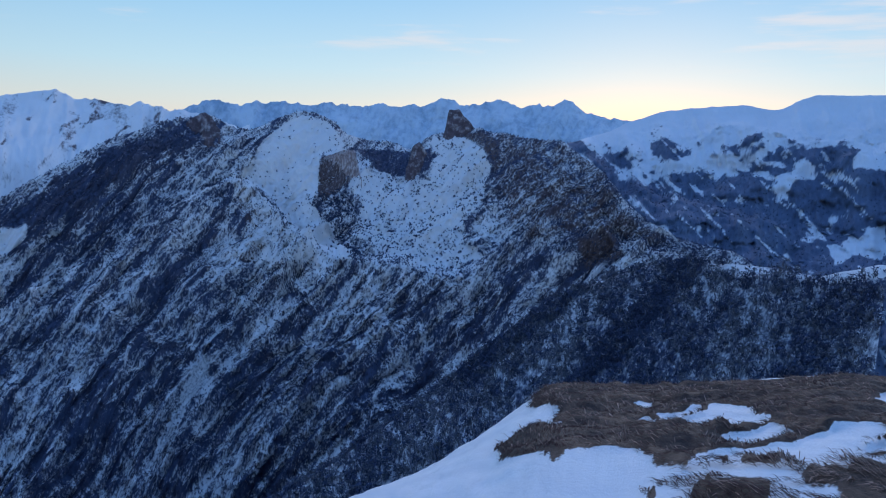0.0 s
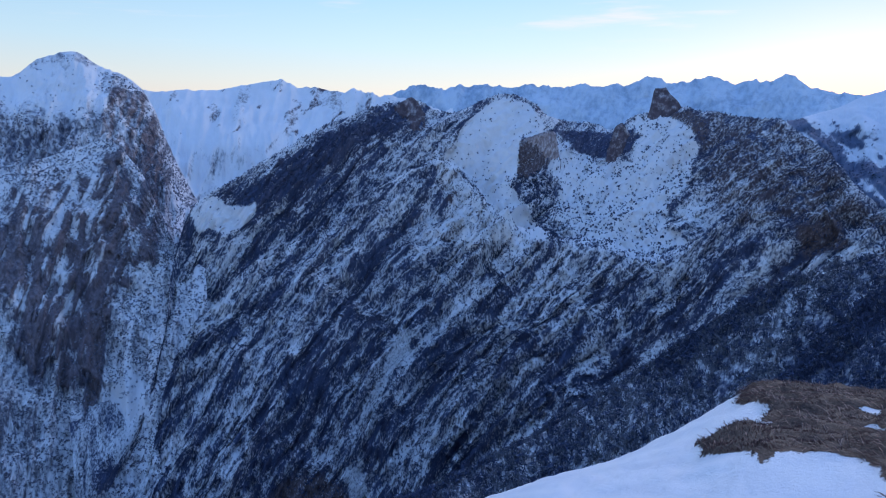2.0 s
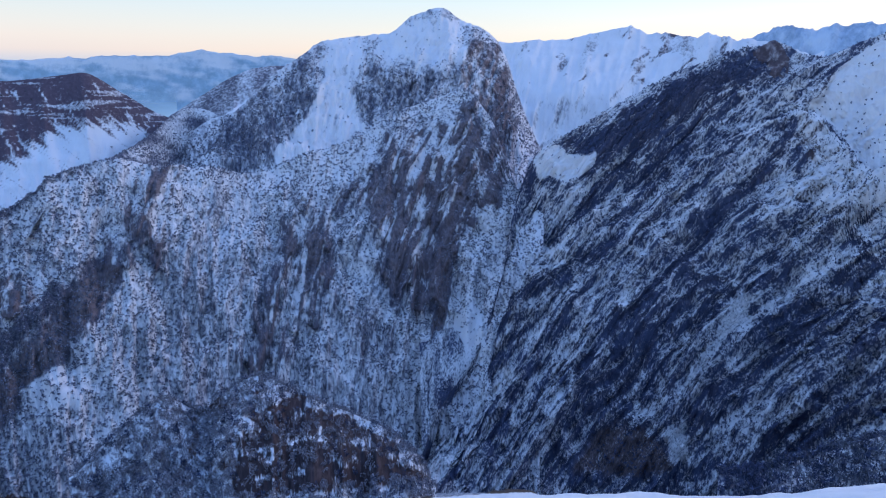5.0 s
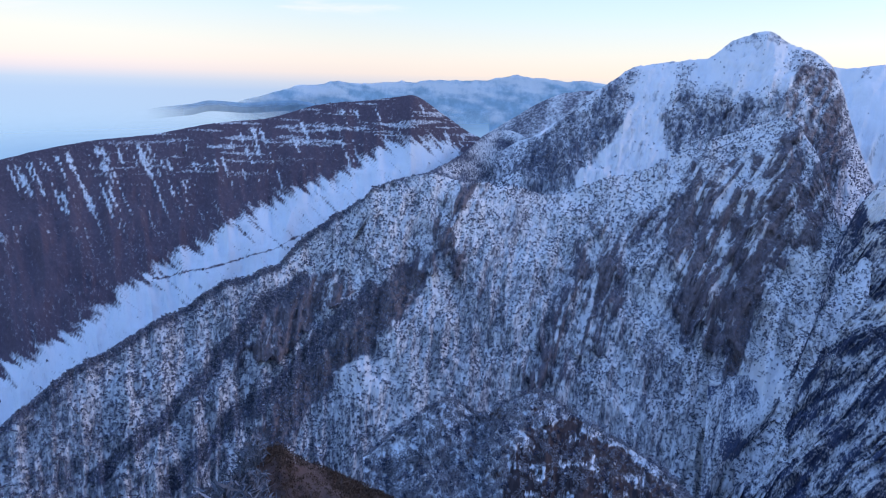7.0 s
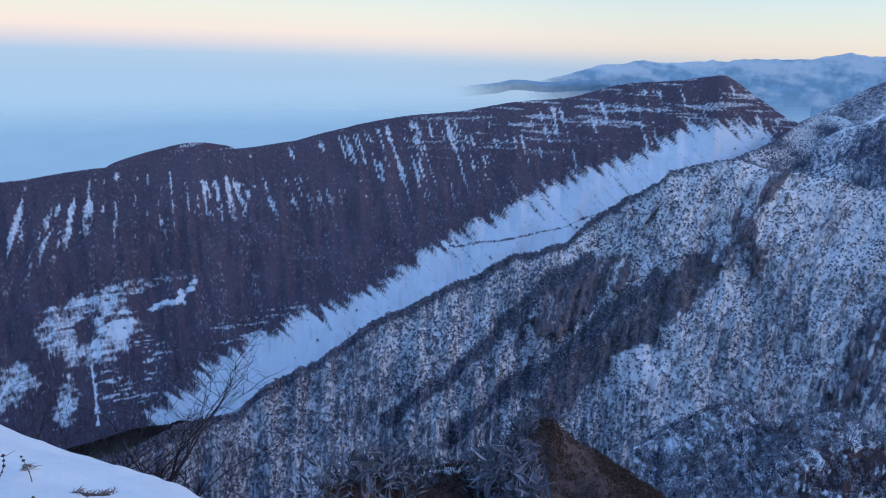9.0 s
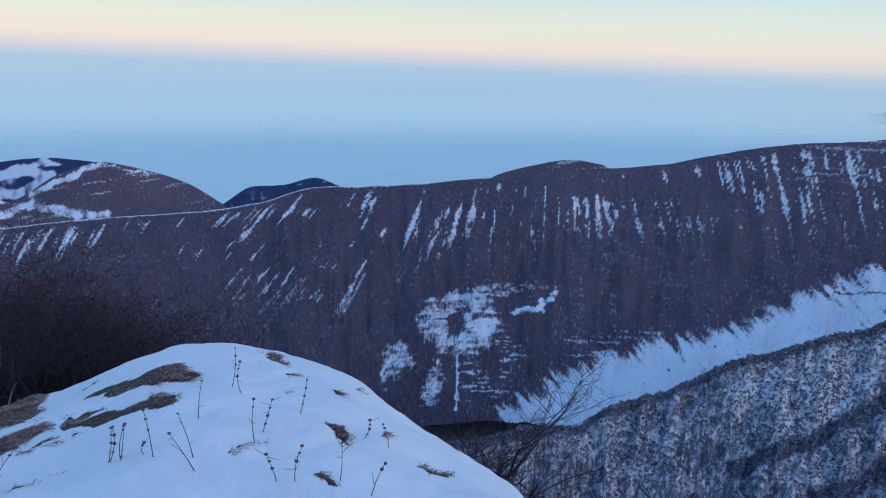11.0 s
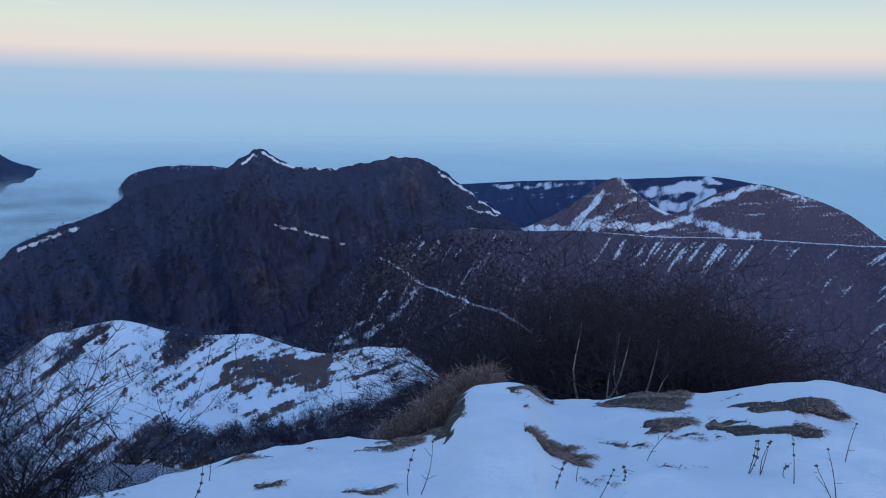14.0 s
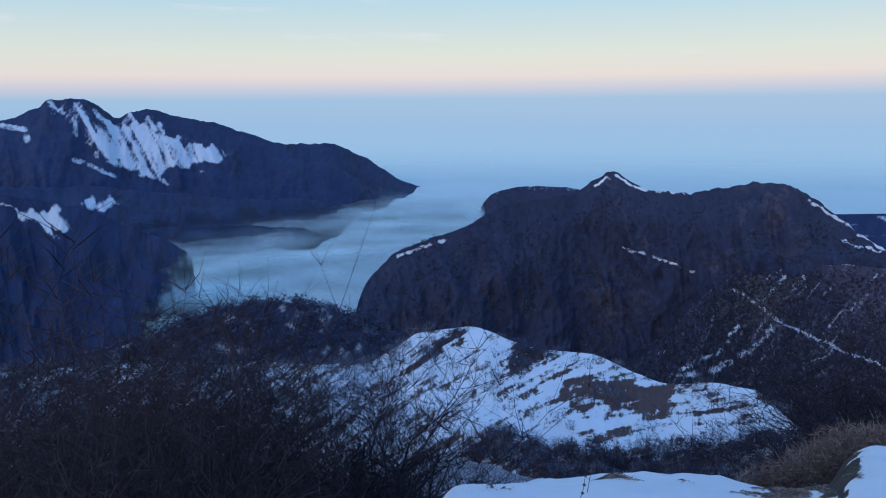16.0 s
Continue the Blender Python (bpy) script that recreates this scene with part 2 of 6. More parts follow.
def land_material(name, dark, darker, scale=(0.25, 0.05), split=0.5, edge=0.16, relief=0.6, grain=0.9, white=(0.80, 0.82, 0.86), patch=0.02, stone_a=(0.21, 0.168, 0.178), stone_b=(0.16, 0.118, 0.124), deep=2.5, misty=False):
    """Snow lying between rock, grass or scrub: the field 'snow' says how much of it lies, the grain where it breaks up."""
    m, t, b = material(name)
    lay = node(t, "ShaderNodeAttribute", attribute_name="lay").outputs["Vector"]
    amount = node(t, "ShaderNodeAttribute", attribute_name="snow").outputs["Fac"]
    mp = node(t, "ShaderNodeMapping", [(0, lay)])
    mp.inputs["Scale"].default_value = (scale[0], scale[1], (scale[0] + scale[1]) / 2)
    fine = node(t, "ShaderNodeTexNoise", [("Vector", mp.outputs[0]), ("Scale", 1.0), ("Detail", 6.0), ("Roughness", 0.62)]).outputs[0]
    broad = node(t, "ShaderNodeTexNoise", [("Vector", lay), ("Scale", patch), ("Detail", 5.0), ("Roughness", 0.55)]).outputs[0]
    worn = maths(t, "ADD", amount, maths(t, "MULTIPLY", maths(t, "SUBTRACT", fine, 0.5), grain))
    fac = band(t, worn, split - edge, split + edge)
    ground = mix(t, band(t, broad, 0.35, 0.65), (*dark, 1), (*darker, 1))
    ground = mix(t, maths(t, "MULTIPLY", band(t, fine, 0.3, 0.75), 0.5), ground, tuple(c * 1.6 for c in dark) + (1,))
    bare = node(t, "ShaderNodeAttribute", attribute_name="rock").outputs["Fac"]
    stone = mix(t, band(t, broad, 0.35, 0.68), (*stone_a, 1), (*stone_b, 1))
    stone = mix(t, band(t, fine, 0.35, 0.7), tuple(c * 0.58 for c in stone_b) + (1,), stone)
    ground = mix(t, bare, ground, stone)
    snowy = mix(t, band(t, broad, 0.3, 0.7), (*white, 1), tuple(c * 0.93 for c in white) + (1,))
    t.links.new(mix(t, fac, ground, snowy), b.inputs["Base Color"])
    b.inputs["Roughness"].default_value = 0.85
    b.inputs["Specular IOR Level"].default_value = 0.2
    if misty:
        t.links.new(node(t, "ShaderNodeAttribute", attribute_name="solid").outputs["Fac"], b.inputs["Alpha"])
    bump = node(t, "ShaderNodeBump", [("Strength", relief), ("Distance", deep), ("Height", maths(t, "ADD", fine, maths(t, "MULTIPLY", fac, 0.25)))])
    t.links.new(bump.outputs[0], b.inputs["Normal"])
    return m


LIT = (0.85, 0.82, 0.82)
# the blue lift in the dark land tones is air haze put into colour
FOREST = land_material("snowy_woodland_floor", (0.064, 0.080, 0.140), (0.052, 0.066, 0.122), scale=(0.42, 0.24), grain=1.35, edge=0.22, relief=0.9, white=LIT)
SPUR = land_material("snowy_scrub_floor", (0.050, 0.063, 0.115), (0.040, 0.052, 0.100), scale=(0.7, 0.35), grain=1.6, edge=0.3, white=LIT)
ROCK = land_material("snowy_limestone", (0.095, 0.098, 0.135), (0.07, 0.075, 0.115), scale=(0.32, 0.26), grain=0.95, edge=0.24, relief=0.9,
                     stone_a=(0.27, 0.228, 0.243), stone_b=(0.19, 0.152, 0.168), white=LIT)
PEAKS = land_material("peak_snow_and_rock", (0.080, 0.088, 0.130), (0.065, 0.072, 0.11), scale=(0.13, 0.11), grain=1.2, edge=0.32, relief=0.8,
                      stone_a=(0.21, 0.165, 0.185), stone_b=(0.16, 0.122, 0.14), white=LIT)
# wood tone lightened and blued: air haze is mixed into the colour
RANGE = land_material("hazed_range_snow", (0.092, 0.122, 0.190), (0.075, 0.100, 0.165), scale=(0.055, 0.05), grain=0.9, edge=0.25, relief=0.8, patch=0.006, white=(0.72, 0.75, 0.80), deep=7)
# pale blue rock and snow: the haze of distance is put into these colours
HAZED_FAR = land_material("far_snow_range", (0.34, 0.43, 0.53), (0.31, 0.40, 0.50), scale=(0.03, 0.024), grain=1.4, edge=0.4, relief=1.0, patch=0.004, white=(0.64, 0.72, 0.80), deep=9, misty=True)
STONE = land_material("pale_cliff_stone", (0.20, 0.16, 0.17), (0.17, 0.13, 0.14), scale=(0.3, 0.15), grain=1.5, edge=0.4, stone_a=(0.52, 0.42, 0.42), stone_b=(0.44, 0.35, 0.35), white=LIT)
# horizon range and island: thick air is painted as pale blue base colours
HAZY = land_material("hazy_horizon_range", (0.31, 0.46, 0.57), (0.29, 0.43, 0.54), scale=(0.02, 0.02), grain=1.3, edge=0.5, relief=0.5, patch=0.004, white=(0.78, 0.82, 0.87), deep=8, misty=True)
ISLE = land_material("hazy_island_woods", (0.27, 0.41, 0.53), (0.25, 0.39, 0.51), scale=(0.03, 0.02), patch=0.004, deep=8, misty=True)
# heath brown, with a violet lift painted in for haze
HEATH = land_material("frozen_brown_heath", (0.103, 0.075, 0.096), (0.082, 0.060, 0.080), scale=(0.22, 0.2), patch=0.012, grain=1.2, edge=0.3, relief=0.8, stone_a=(0.066, 0.056, 0.084), stone_b=(0.042, 0.040, 0.066))
WOODS = land_material("dark_bare_woods", (0.036, 0.042, 0.077), (0.027, 0.033, 0.064), scale=(0.14, 0.12), patch=0.014, grain=0.8, relief=1.0, misty=True, stone_a=(0.120, 0.112, 0.148), stone_b=(0.082, 0.080, 0.118))
# far woods and snow carry the blue of distance haze in their base colours
HAZE_BLUE = land_material("haze_blue_woods", (0.024, 0.038, 0.090), (0.020, 0.032, 0.078), scale=(0.05, 0.02), patch=0.005, grain=1.3, edge=0.25, deep=8, white=(0.60, 0.66, 0.74), misty=True, stone_a=(0.046, 0.060, 0.118), stone_b=(0.030, 0.042, 0.092))
GRASSY = land_material("snow_and_dead_grass", (0.098, 0.060, 0.056), (0.070, 0.043, 0.042), scale=(0.9, 0.4), patch=0.06, grain=1.3, deep=0.6,
                       stone_a=(0.090, 0.064, 0.070), stone_b=(0.058, 0.041, 0.047))


# ---- bare trees and bushes as seen from afar ----
def plain(name, colour, rough=0.9, spread=0.25):
    m, t, b = material(name)
    pick = node(t, "ShaderNodeNewGeometry").outputs["Random Per Island"]
    c = ramp(t, pick, [(0.0, tuple(x * (1 - spread) for x in colour)), (0.6, colour), (1.0, tuple(x * (1 + 2 * spread) for x in colour))])
    t.links.new(c, b.inputs["Base Color"])
    b.inputs["Roughness"].default_value = rough
    b.inputs["Specular IOR Level"].default_value = 0.15
    return m


# winter and slope twigs: their blue lift is haze painted into the colour
TWIGS = plain("winter_twigs", (0.056, 0.070, 0.125), 0.95, 0.4)
GREY_TWIGS = plain("grey_winter_twigs", (0.165, 0.168, 0.225), 0.95, 0.4)
RIMED = plain("rimed_twigs", (0.25, 0.25, 0.29), 0.95, 0.4)
SLOPE_TWIGS = plain("slope_winter_twigs", (0.076, 0.088, 0.150), 0.95, 0.4)
FROSTED = plain("frosted_twigs", (0.14, 0.15, 0.185), 0.95, 0.4)
rng = np.random.default_rng(7)


def bush(blades, trunk=0.25, wide=0.42, thin=0.05):
    """A leafless round crown, one metre high: a few stems and many small twig sprays."""
    tris = []
    for k in range(blades):
        if k % 5 == 0:
            a = rng.uniform(0, 2 * math.pi)
            tip = np.array([0.6 * wide * math.cos(a), 0.6 * wide * math.sin(a), rng.uniform(0.6, 1.0)])
            side = thin * np.array([math.sin(a), -math.cos(a), 0])
            tris.append([-0.5 * side, 0.5 * side, tip])
            continue
        d = rng.normal(size=3)
        d = d / np.linalg.norm(d) * rng.uniform(0.35, 1.0) ** 0.5
        c = np.array([wide * d[0], wide * d[1], 0.56 + 0.44 * d[2]])
        u = rng.normal(size=3) + np.array([0.8 * d[0], 0.8 * d[1], 0.8])
        u = u / np.linalg.norm(u) * rng.uniform(0.14, 0.26)
        v = np.cross(u, rng.normal(size=3))
        v = v / np.linalg.norm(v) * thin * rng.uniform(0.8, 1.8)
        tris.append([c - u - v, c - 0.3 * u + v, c + u])
    return np.array(tris).reshape(-1, 3)


def clump(blades, wide=0.5):
    """A far bush, one metre high: a loose ball of broad twig fans, turned every way."""
    tris = []
    for k in range(blades):
        d = rng.normal(size=3)
        d = d / np.linalg.norm(d) * rng.uniform(0.1, 1.0) ** 0.6
        c = np.array([wide * 0.8 * d[0], wide * 0.8 * d[1], 0.45 + 0.42 * d[2]])
        u, v = rng.normal(size=3), rng.normal(size=3)
        u, v = u / np.linalg.norm(u), v / np.linalg.norm(v)
        r = rng.uniform(0.24, 0.40)
        tris.append([c + r * u, c + r * v, c - 0.6 * r * (u + v)])
    return np.array(tris).reshape(-1, 3)


def scatter(name, land, density, count, heights, material_, label, blades=10, parent=None, thin=0.06, wide=0.42, top=None):
    """count leafless bushes over a land where density says, as one mesh."""
    p = land.pts
    area = np.linalg.norm(np.cross(p[1:, :-1] - p[:-1, :-1], p[:-1, 1:] - p[:-1, :-1]), axis=-1)
    top = land.crest + 0.12 if top is None else top
    w = area * np.clip(density, 0, 3)[:-1, :-1] * (land.V[:-1, :-1] < top) * (land.R[:-1, :-1] > -33)
    w = w.reshape(-1) / w.sum()
    pick = rng.choice(w.size, size=count, p=w)
    i, j = np.unravel_index(pick, area.shape)
    u, v = rng.random(count)[:, None], rng.random(count)[:, None]
    base = (p[i, j] * (1 - u) + p[i + 1, j] * u) * (1 - v) + (p[i, j + 1] * (1 - u) + p[i + 1, j + 1] * u) * v
    shapes = [clump(blades, wide) if blades < 15 else bush(blades, thin=thin, wide=wide) for _ in range(12)]
    verts = np.empty((count, blades * 3, 3), np.float32)
    kind = rng.integers(0, 12, count)
    turn = rng.uniform(0, 2 * math.pi, count)
    high = rng.uniform(heights[0], heights[1], count) * rng.uniform(0.8, 1.15, count)
    for k in range(12):
        m = kind == k
        s = shapes[k][None] * high[m][:, None, None]
        c, n = np.cos(turn[m])[:, None], np.sin(turn[m])[:, None]
        verts[m, :, 0], verts[m, :, 1], verts[m, :, 2] = s[..., 0] * c - s[..., 1] * n, s[..., 0] * n + s[..., 1] * c, s[..., 2]
    verts += base[:, None, :]
    me = bpy.data.meshes.new(name)
    n = count * blades
    me.vertices.add(3 * n)
    me.vertices.foreach_set("co", verts.reshape(-1))
    me.loops.add(3 * n)
    me.loops.foreach_set("vertex_index", np.arange(3 * n, dtype=np.int32))
    me.polygons.add(n)
    me.polygons.foreach_set("loop_start", np.arange(0, 3 * n, 3, dtype=np.int32))
    me.update(calc_edges=True)
    me.materials.append(material_)
    ob = new(name, me)
    ob.parent = land.ob
    return tagged(ob, label, kind="stuff")


RUDDY = plain("ruddy_bare_twigs", (0.066, 0.052, 0.068), 0.95, 0.5)
# far twigs, dark brown blued by haze in the colour itself
NAVY = plain("dark_far_twigs", (0.050, 0.052, 0.078), 0.95, 0.35)
PALE = plain("pale_bare_twigs", (0.105, 0.102, 0.122), 0.95, 0.35)

# ---- the land, from the gorge outwards ----
M1_CREST = [(-27.1, -9.52, 900), (-21.1, -8.2, 1000), (-17.5, -7.36, 1050), (-15.4, -6.24, 1080), (-14.2, -5.48, 1100), (-12.6, -3.66, 1130), (-11.7, -2.44, 1160), (-10.2, -1.45, 1200), (-8.7, -0.53, 1240), (-7.3, -0.4, 1260), (-5.6, -0.11, 1280), (-3.9, 0.05, 1300), (-2.6, 0.23, 1320), (-0.4, 0.09, 1330), (1.5, -0.59, 1350), (2.3, -1.5, 1380), (4.2, -1.08, 1400), (5.9, -0.91, 1400)]
M1_CREST += [(7.4, -0.44, 1360), (8.4, 0.57, 1350), (10.5, 1.21, 1350), (12.7, 0.54, 1350), (14.6, -0.15, 1350), (16, 0.25, 1350), (17.3, 0.85, 1350), (19.1, 0.52, 1340), (22, -0.52, 1290), (24.5, -1.57, 1240), (27.5, -3.28, 1180), (30, -4.77, 1120), (33.5, -6.9, 1050), (35.3, -10.73, 980), (36.3, -16.26, 880), (38.2, -22.03, 800), (41.5, -25.82, 700), (43.4, -29.49, 640)]
M1_EDGE = [(-27.2, -11.05, 800), (-21.2, -9.72, 880), (-17.7, -9.21, 930), (-14.4, -8.4, 950), (-11.4, -7.52, 960), (-9.3, -7.62, 960), (-6.3, -8.4, 950), (-3.8, -9.66, 930), (-0.3, -11.06, 920), (3.6, -10.2, 950), (7.1, -9.8, 970), (10.5, -8.31, 1020), (12.6, -5.57, 1100), (15.4, -3.51, 1170), (18.9, -5.09, 1120), (24.4, -8.59, 1010), (30.1, -11.65, 930), (33.6, -14.62, 880), (36.4, -20.46, 800), (38.3, -24.87, 740), (41.6, -27.77, 680), (43.5, -30.61, 630)]
m1 = Land([level(M1_EDGE, 0.62, -430), M1_EDGE, shift(M1_EDGE, -0.35, 90), M1_CREST, level(M1_CREST, 1.5, -300)], 600, (190, 14, 130, 12),
          rough=26, size=130, gully=22, width=46, slant=48, crag=9, seed=3, span=(-27, 43), stretch=6, flow=((5, -12), 45, 0.004))
dome, bowl = m1.inside([(15.15, -3.63), (14.07, -1.72), (12.8, -0.25), (10.68, 1.14), (8.77, 0.41), (7.47, -1.25), (7.46, -1.67), (9.38, -1.9), (9.45, -3.81), (10.21, -5.53), (9.33, -6.38), (8, -8.52), (6.9, -9.36), (7.77, -9.72), (9.75, -8.75), (11.06, -7.68), (12.15, -6.61), (12.8, -5.11), (14.08, -4.27)], 0.15, 0.25, 0.9), m1.inside([(6.81, -2.43), (5.09, -3.13), (3.38, -3.53), (1.26, -3.7), (0.47, -2.43), (0.95, -0.77), (-0.66, 0.28), (-2.75, -0.93), (-3.64, -2.57), (-2.74, -4.87), (-1.78, -6.58), (-1.86, -8.26), (-3.17, -9.47), (-1.1, -10.2), (1.45, -10.3), (3.63, -9.72), (5.83, -8.48), (7.15, -7.64), (6.31, -5.91), (6.99, -4.21)], 0.3, 0.5, 0.9)
patch = m1.inside([(33.76, -7.22), (32.4, -6.08), (31.32, -6.92), (29.39, -6.59), (29.25, -7.61), (30.27, -8.58), (31.45, -9.13), (33.49, -8.62)], 0.12, 0.6)
bits = np.maximum.reduce([m1.inside(p, 0.3, 0.5, 0.8) for p in (
    [(15.61, -7.47), (16.78, -7.89), (17.79, -9.81), (16.8, -9.73)], [(25.12, -10.96), (26.25, -11.45), (27.72, -14.25), (26.75, -13.7)], [(20.16, -19.05), (18.55, -15.97), (17.34, -16.64), (17.63, -18.32), (19.52, -20.12)],
    [(9.28, -19.33), (6.96, -18.28), (6.67, -19.2), (8.28, -19.99)], [(-8.6, -5.82), (-7.64, -6.03), (-7.06, -7.54), (-8.01, -7.57)], [(-15.02, -5.97), (-16.05, -6.21), (-17.92, -7.33), (-17.55, -7.65), (-15.48, -6.78)],
    [(23.22, -26.49), (21.31, -25.72), (21.62, -27.42), (20.65, -28.94), (22.58, -29.62)], [(42.71, -28.24), (41.04, -25.86), (37.41, -24.6), (36.98, -25.35), (39.76, -27.15), (42.08, -28.88)])])
cliff = m1.inside([(9.38, -2.11), (6.91, -1.58), (6.71, -3.36), (8.06, -4.65), (9.35, -5.09), (9.66, -3.81)], 0.08, 0.2)
hollow = m1.inside([(6.83, -1.33), (2.59, -1.62), (0.93, -1.27), (1.29, -2.94), (3.38, -3.48), (5.09, -3)], 0.1, 0.15)
crags = m1.inside([(-3.86, 0.01), (-8.52, -0.45), (-11.51, -2.03), (-14.19, -5.68), (-17.54, -7.56), (-11.43, -7.94), (-9.28, -7.2), (-7.18, -7.93), (-4.98, -6.95), (-3.75, -2.7)], 0.5, 0.6)
red = np.maximum(m1.inside([(-10.14, -7.58), (-12.84, -7.1), (-13.48, -8.75), (-11.11, -9.74)], 0.2, 0.4), m1.inside([(30.34, -29.16), (27.77, -26.39), (25.92, -25.88), (23.33, -27.49), (22.34, -29.8), (30.11, -29.94)], 0.4, 0.6))
rocky = m1.inside([(-0.26, -0.14), (-2.69, 0.25), (-3.94, -0.51), (-3.96, -2.44), (-2.86, -1.47), (-1.43, -0.58)], 0.2, 0.4)
knife = m1.inside([(15.79, -3.63), (14.08, -4.27), (12.15, -6.61), (10.62, -8.54), (7.11, -9.88), (9.29, -10.26), (11.93, -9.41), (13.68, -10.27), (16.28, -9.4), (14.53, -7.26), (15.37, -5.12)], 0.2, 0.4)
topwood = m1.inside([(17.84, 0.54), (20.12, 0.11), (23.63, -1.55), (28.92, -4.98), (32.02, -5.9), (34.54, -7.97), (34.47, -9.55), (29.09, -8.23), (25.39, -5.45), (21.22, -2.58), (17.86, -0.91)], 0.5, 0.6)
gullies = np.maximum.reduce([m1.ribbon(p, w, 0.5) for p, w in (
    ([(6.58, -9.87), (9.26, -13.06), (12.8, -16.38), (14.15, -18.82), (16.42, -21.28), (20.09, -25.17), (22.85, -27.71)], 0.8),
    ([(0.33, -11.66), (2.59, -15.25), (5.59, -19.17), (9.15, -23), (13.73, -26.62), (16.52, -28.5)], 0.9),
    ([(-10.45, -7.36), (-6.87, -9.7), (-3.73, -12.39), (-1.76, -15.45), (2.02, -19.02)], 0.9),
    ([(15.79, -4.27), (17.98, -8.09), (19.74, -10.62), (23.27, -15.14), (27.66, -19.76)], 0.55),
    ([(22.83, -1.76), (24.96, -4.63), (27.08, -7.48), (30.43, -11.42), (35.27, -15.78)], 0.6),
    ([(27.34, -13.25), (31.46, -15.78), (35.41, -17.7), (38.15, -19.98)], 0.7),
    ([(12.8, -11.57), (16.35, -15.39), (19.89, -16.98), (21.68, -18.98)], 0.6))])
plainer = 1 - 0.8 * step(-m1.A, 2, 6) * step(m1.R, -10, -7)
strata = plainer * ridged(m1.across / 6.5, m1.along / 45, 4, 78)
clefts = plainer * step(ridged(m1.across / 17, m1.along / 150, 2, 74) + 0.25 * fbm(m1.across / 8, m1.along / 30, 3, 73), 0.62, 0.95)
ledges = ridged(m1.across / 24, m1.along / 160, 3, 76)
belts = fbm(m1.across / 42, m1.along / 330, 4, 77)
spots = fbm(m1.across / 6, m1.along / 14, 4, 75)
open_snow = np.maximum.reduce([dome, 0.93 * bowl, patch, bits])
shut = (1 - np.maximum(dome, bowl)) * step(2.95 - m1.V, 0.0, 0.4)
m1.push(shut * (9 * crags * ridged(m1.across / 26, m1.along / 60, 4, 79) + 16 * ridged(m1.across / 95, m1.along / 700, 3, 80) + 6 * ledges + 3.2 * strata - 5 * clefts + 4 * knife * spots))
m1.rock = np.maximum.reduce([cliff, rocky, 0.1 * hollow, 0.85 * crags * (m1.teeth > 0), red, 0.8 * knife, 0.3 * step(strata, 0.1, 0.5)])
snow = 0.42 + 0.08 * step(m1.R, -17, -7) + 0.07 * belts + 0.24 * strata + 0.05 * ledges + 0.24 * spots - 0.3 * clefts + 0.1 * fbm(m1.A / 3, m1.R / 3, 3, 9) - 0.13 * gullies - 0.26 * topwood + 0.16 * knife + 0.08 * m1.inside([(12, -5), (16, -8), (14, -16), (4, -20), (-4, -14), (-2, -9), (6, -9)], 2.0, 1.0) + 0.1 * step(m1.A, 24, 31) * step(m1.R, -21, -14) - 0.06 * step(m1.A, 19, 24) * (1 - step(m1.A, 29, 34)) + 0.05 * step(-m1.R, 15, 20) * step(m1.A, 4, 9) * step(24 - m1.A, 0, 5) - 0.25 * (m1.steep() - 0.3)
snow = np.where(open_snow > 0.03, np.maximum(snow, np.maximum(1.35 * np.maximum(dome, 0.85 * bowl), 0.95 * np.maximum(patch, 0.66 * bits))), snow)
snow = snow * (1 - 0.5 * cliff) * (1 - 0.5 * rocky) * (1 - 0.6 * hollow) * (1 - 0.18 * crags) * (1 - 0.45 * red)
m1.build("wooded_mountain", FOREST, snow, "wooded mountain with a snowy dome and dark slanting strata")
wood = np.clip(0.6 - 0.5 * belts - 0.2 * ledges - 0.3 * strata + 1.5 * clefts + 1.0 * gullies + 1.3 * topwood + 0.25 * fbm(m1.A / 2, m1.R / 2, 3, 19) - 0.25 * step(m1.A, 24, 31), 0.04, 3)
wood = wood * (1 - 0.985 * dome) * (1 - 0.93 * bowl) * (1 - 0.97 * np.maximum(patch, bits)) * (1 - cliff) * (1 - 0.5 * knife)
scatter("woodland", m1, wood, 56000, (1.6, 3.6), SLOPE_TWIGS, "bare winter woods on the mountain slope", 8)
scatter("scrub", m1, (np.maximum(0.8 * bowl, 0.25 * dome) + 3 * m1.inside([(9.99, -5.53), (9.35, -5.09), (7.2, -4.64), (6.31, -6.13), (7.14, -7.86), (5.82, -8.7), (6.68, -9.57), (8, -8.52), (9.33, -6.59)], 0.4, 0.4)) * (0.4 + step(fbm(m1.A / 1.0, m1.R / 1.0, 3, 23), -0.1, 0.35)), 2000, (2.0, 4.0), TWIGS, "dark bushes on the snow bowl", 14, thin=0.13, wide=0.5)



def fin(name, crest, base, deep, label, seed, tooth=5, stone_=PEAKS):
    """A standing rock on the mountain: a ragged wedge under its crest line."""
    away = crest[0][2]
    k = Land([[(a, base, d - deep) for a, e, d in crest], crest, [(a, base, d + deep) for a, e, d in crest]], 44, (34, 20), rough=2, size=20, gully=4, width=14, crag=tooth, seed=seed, keep=0.45)
    k.rock += 1
    ob = k.build(name, stone_, 0.22 + 0.25 * fbm(k.across / 9, k.along / 6, 3, seed), label, "")
    ob.parent = m1.ob
    return tagged(ob, label)


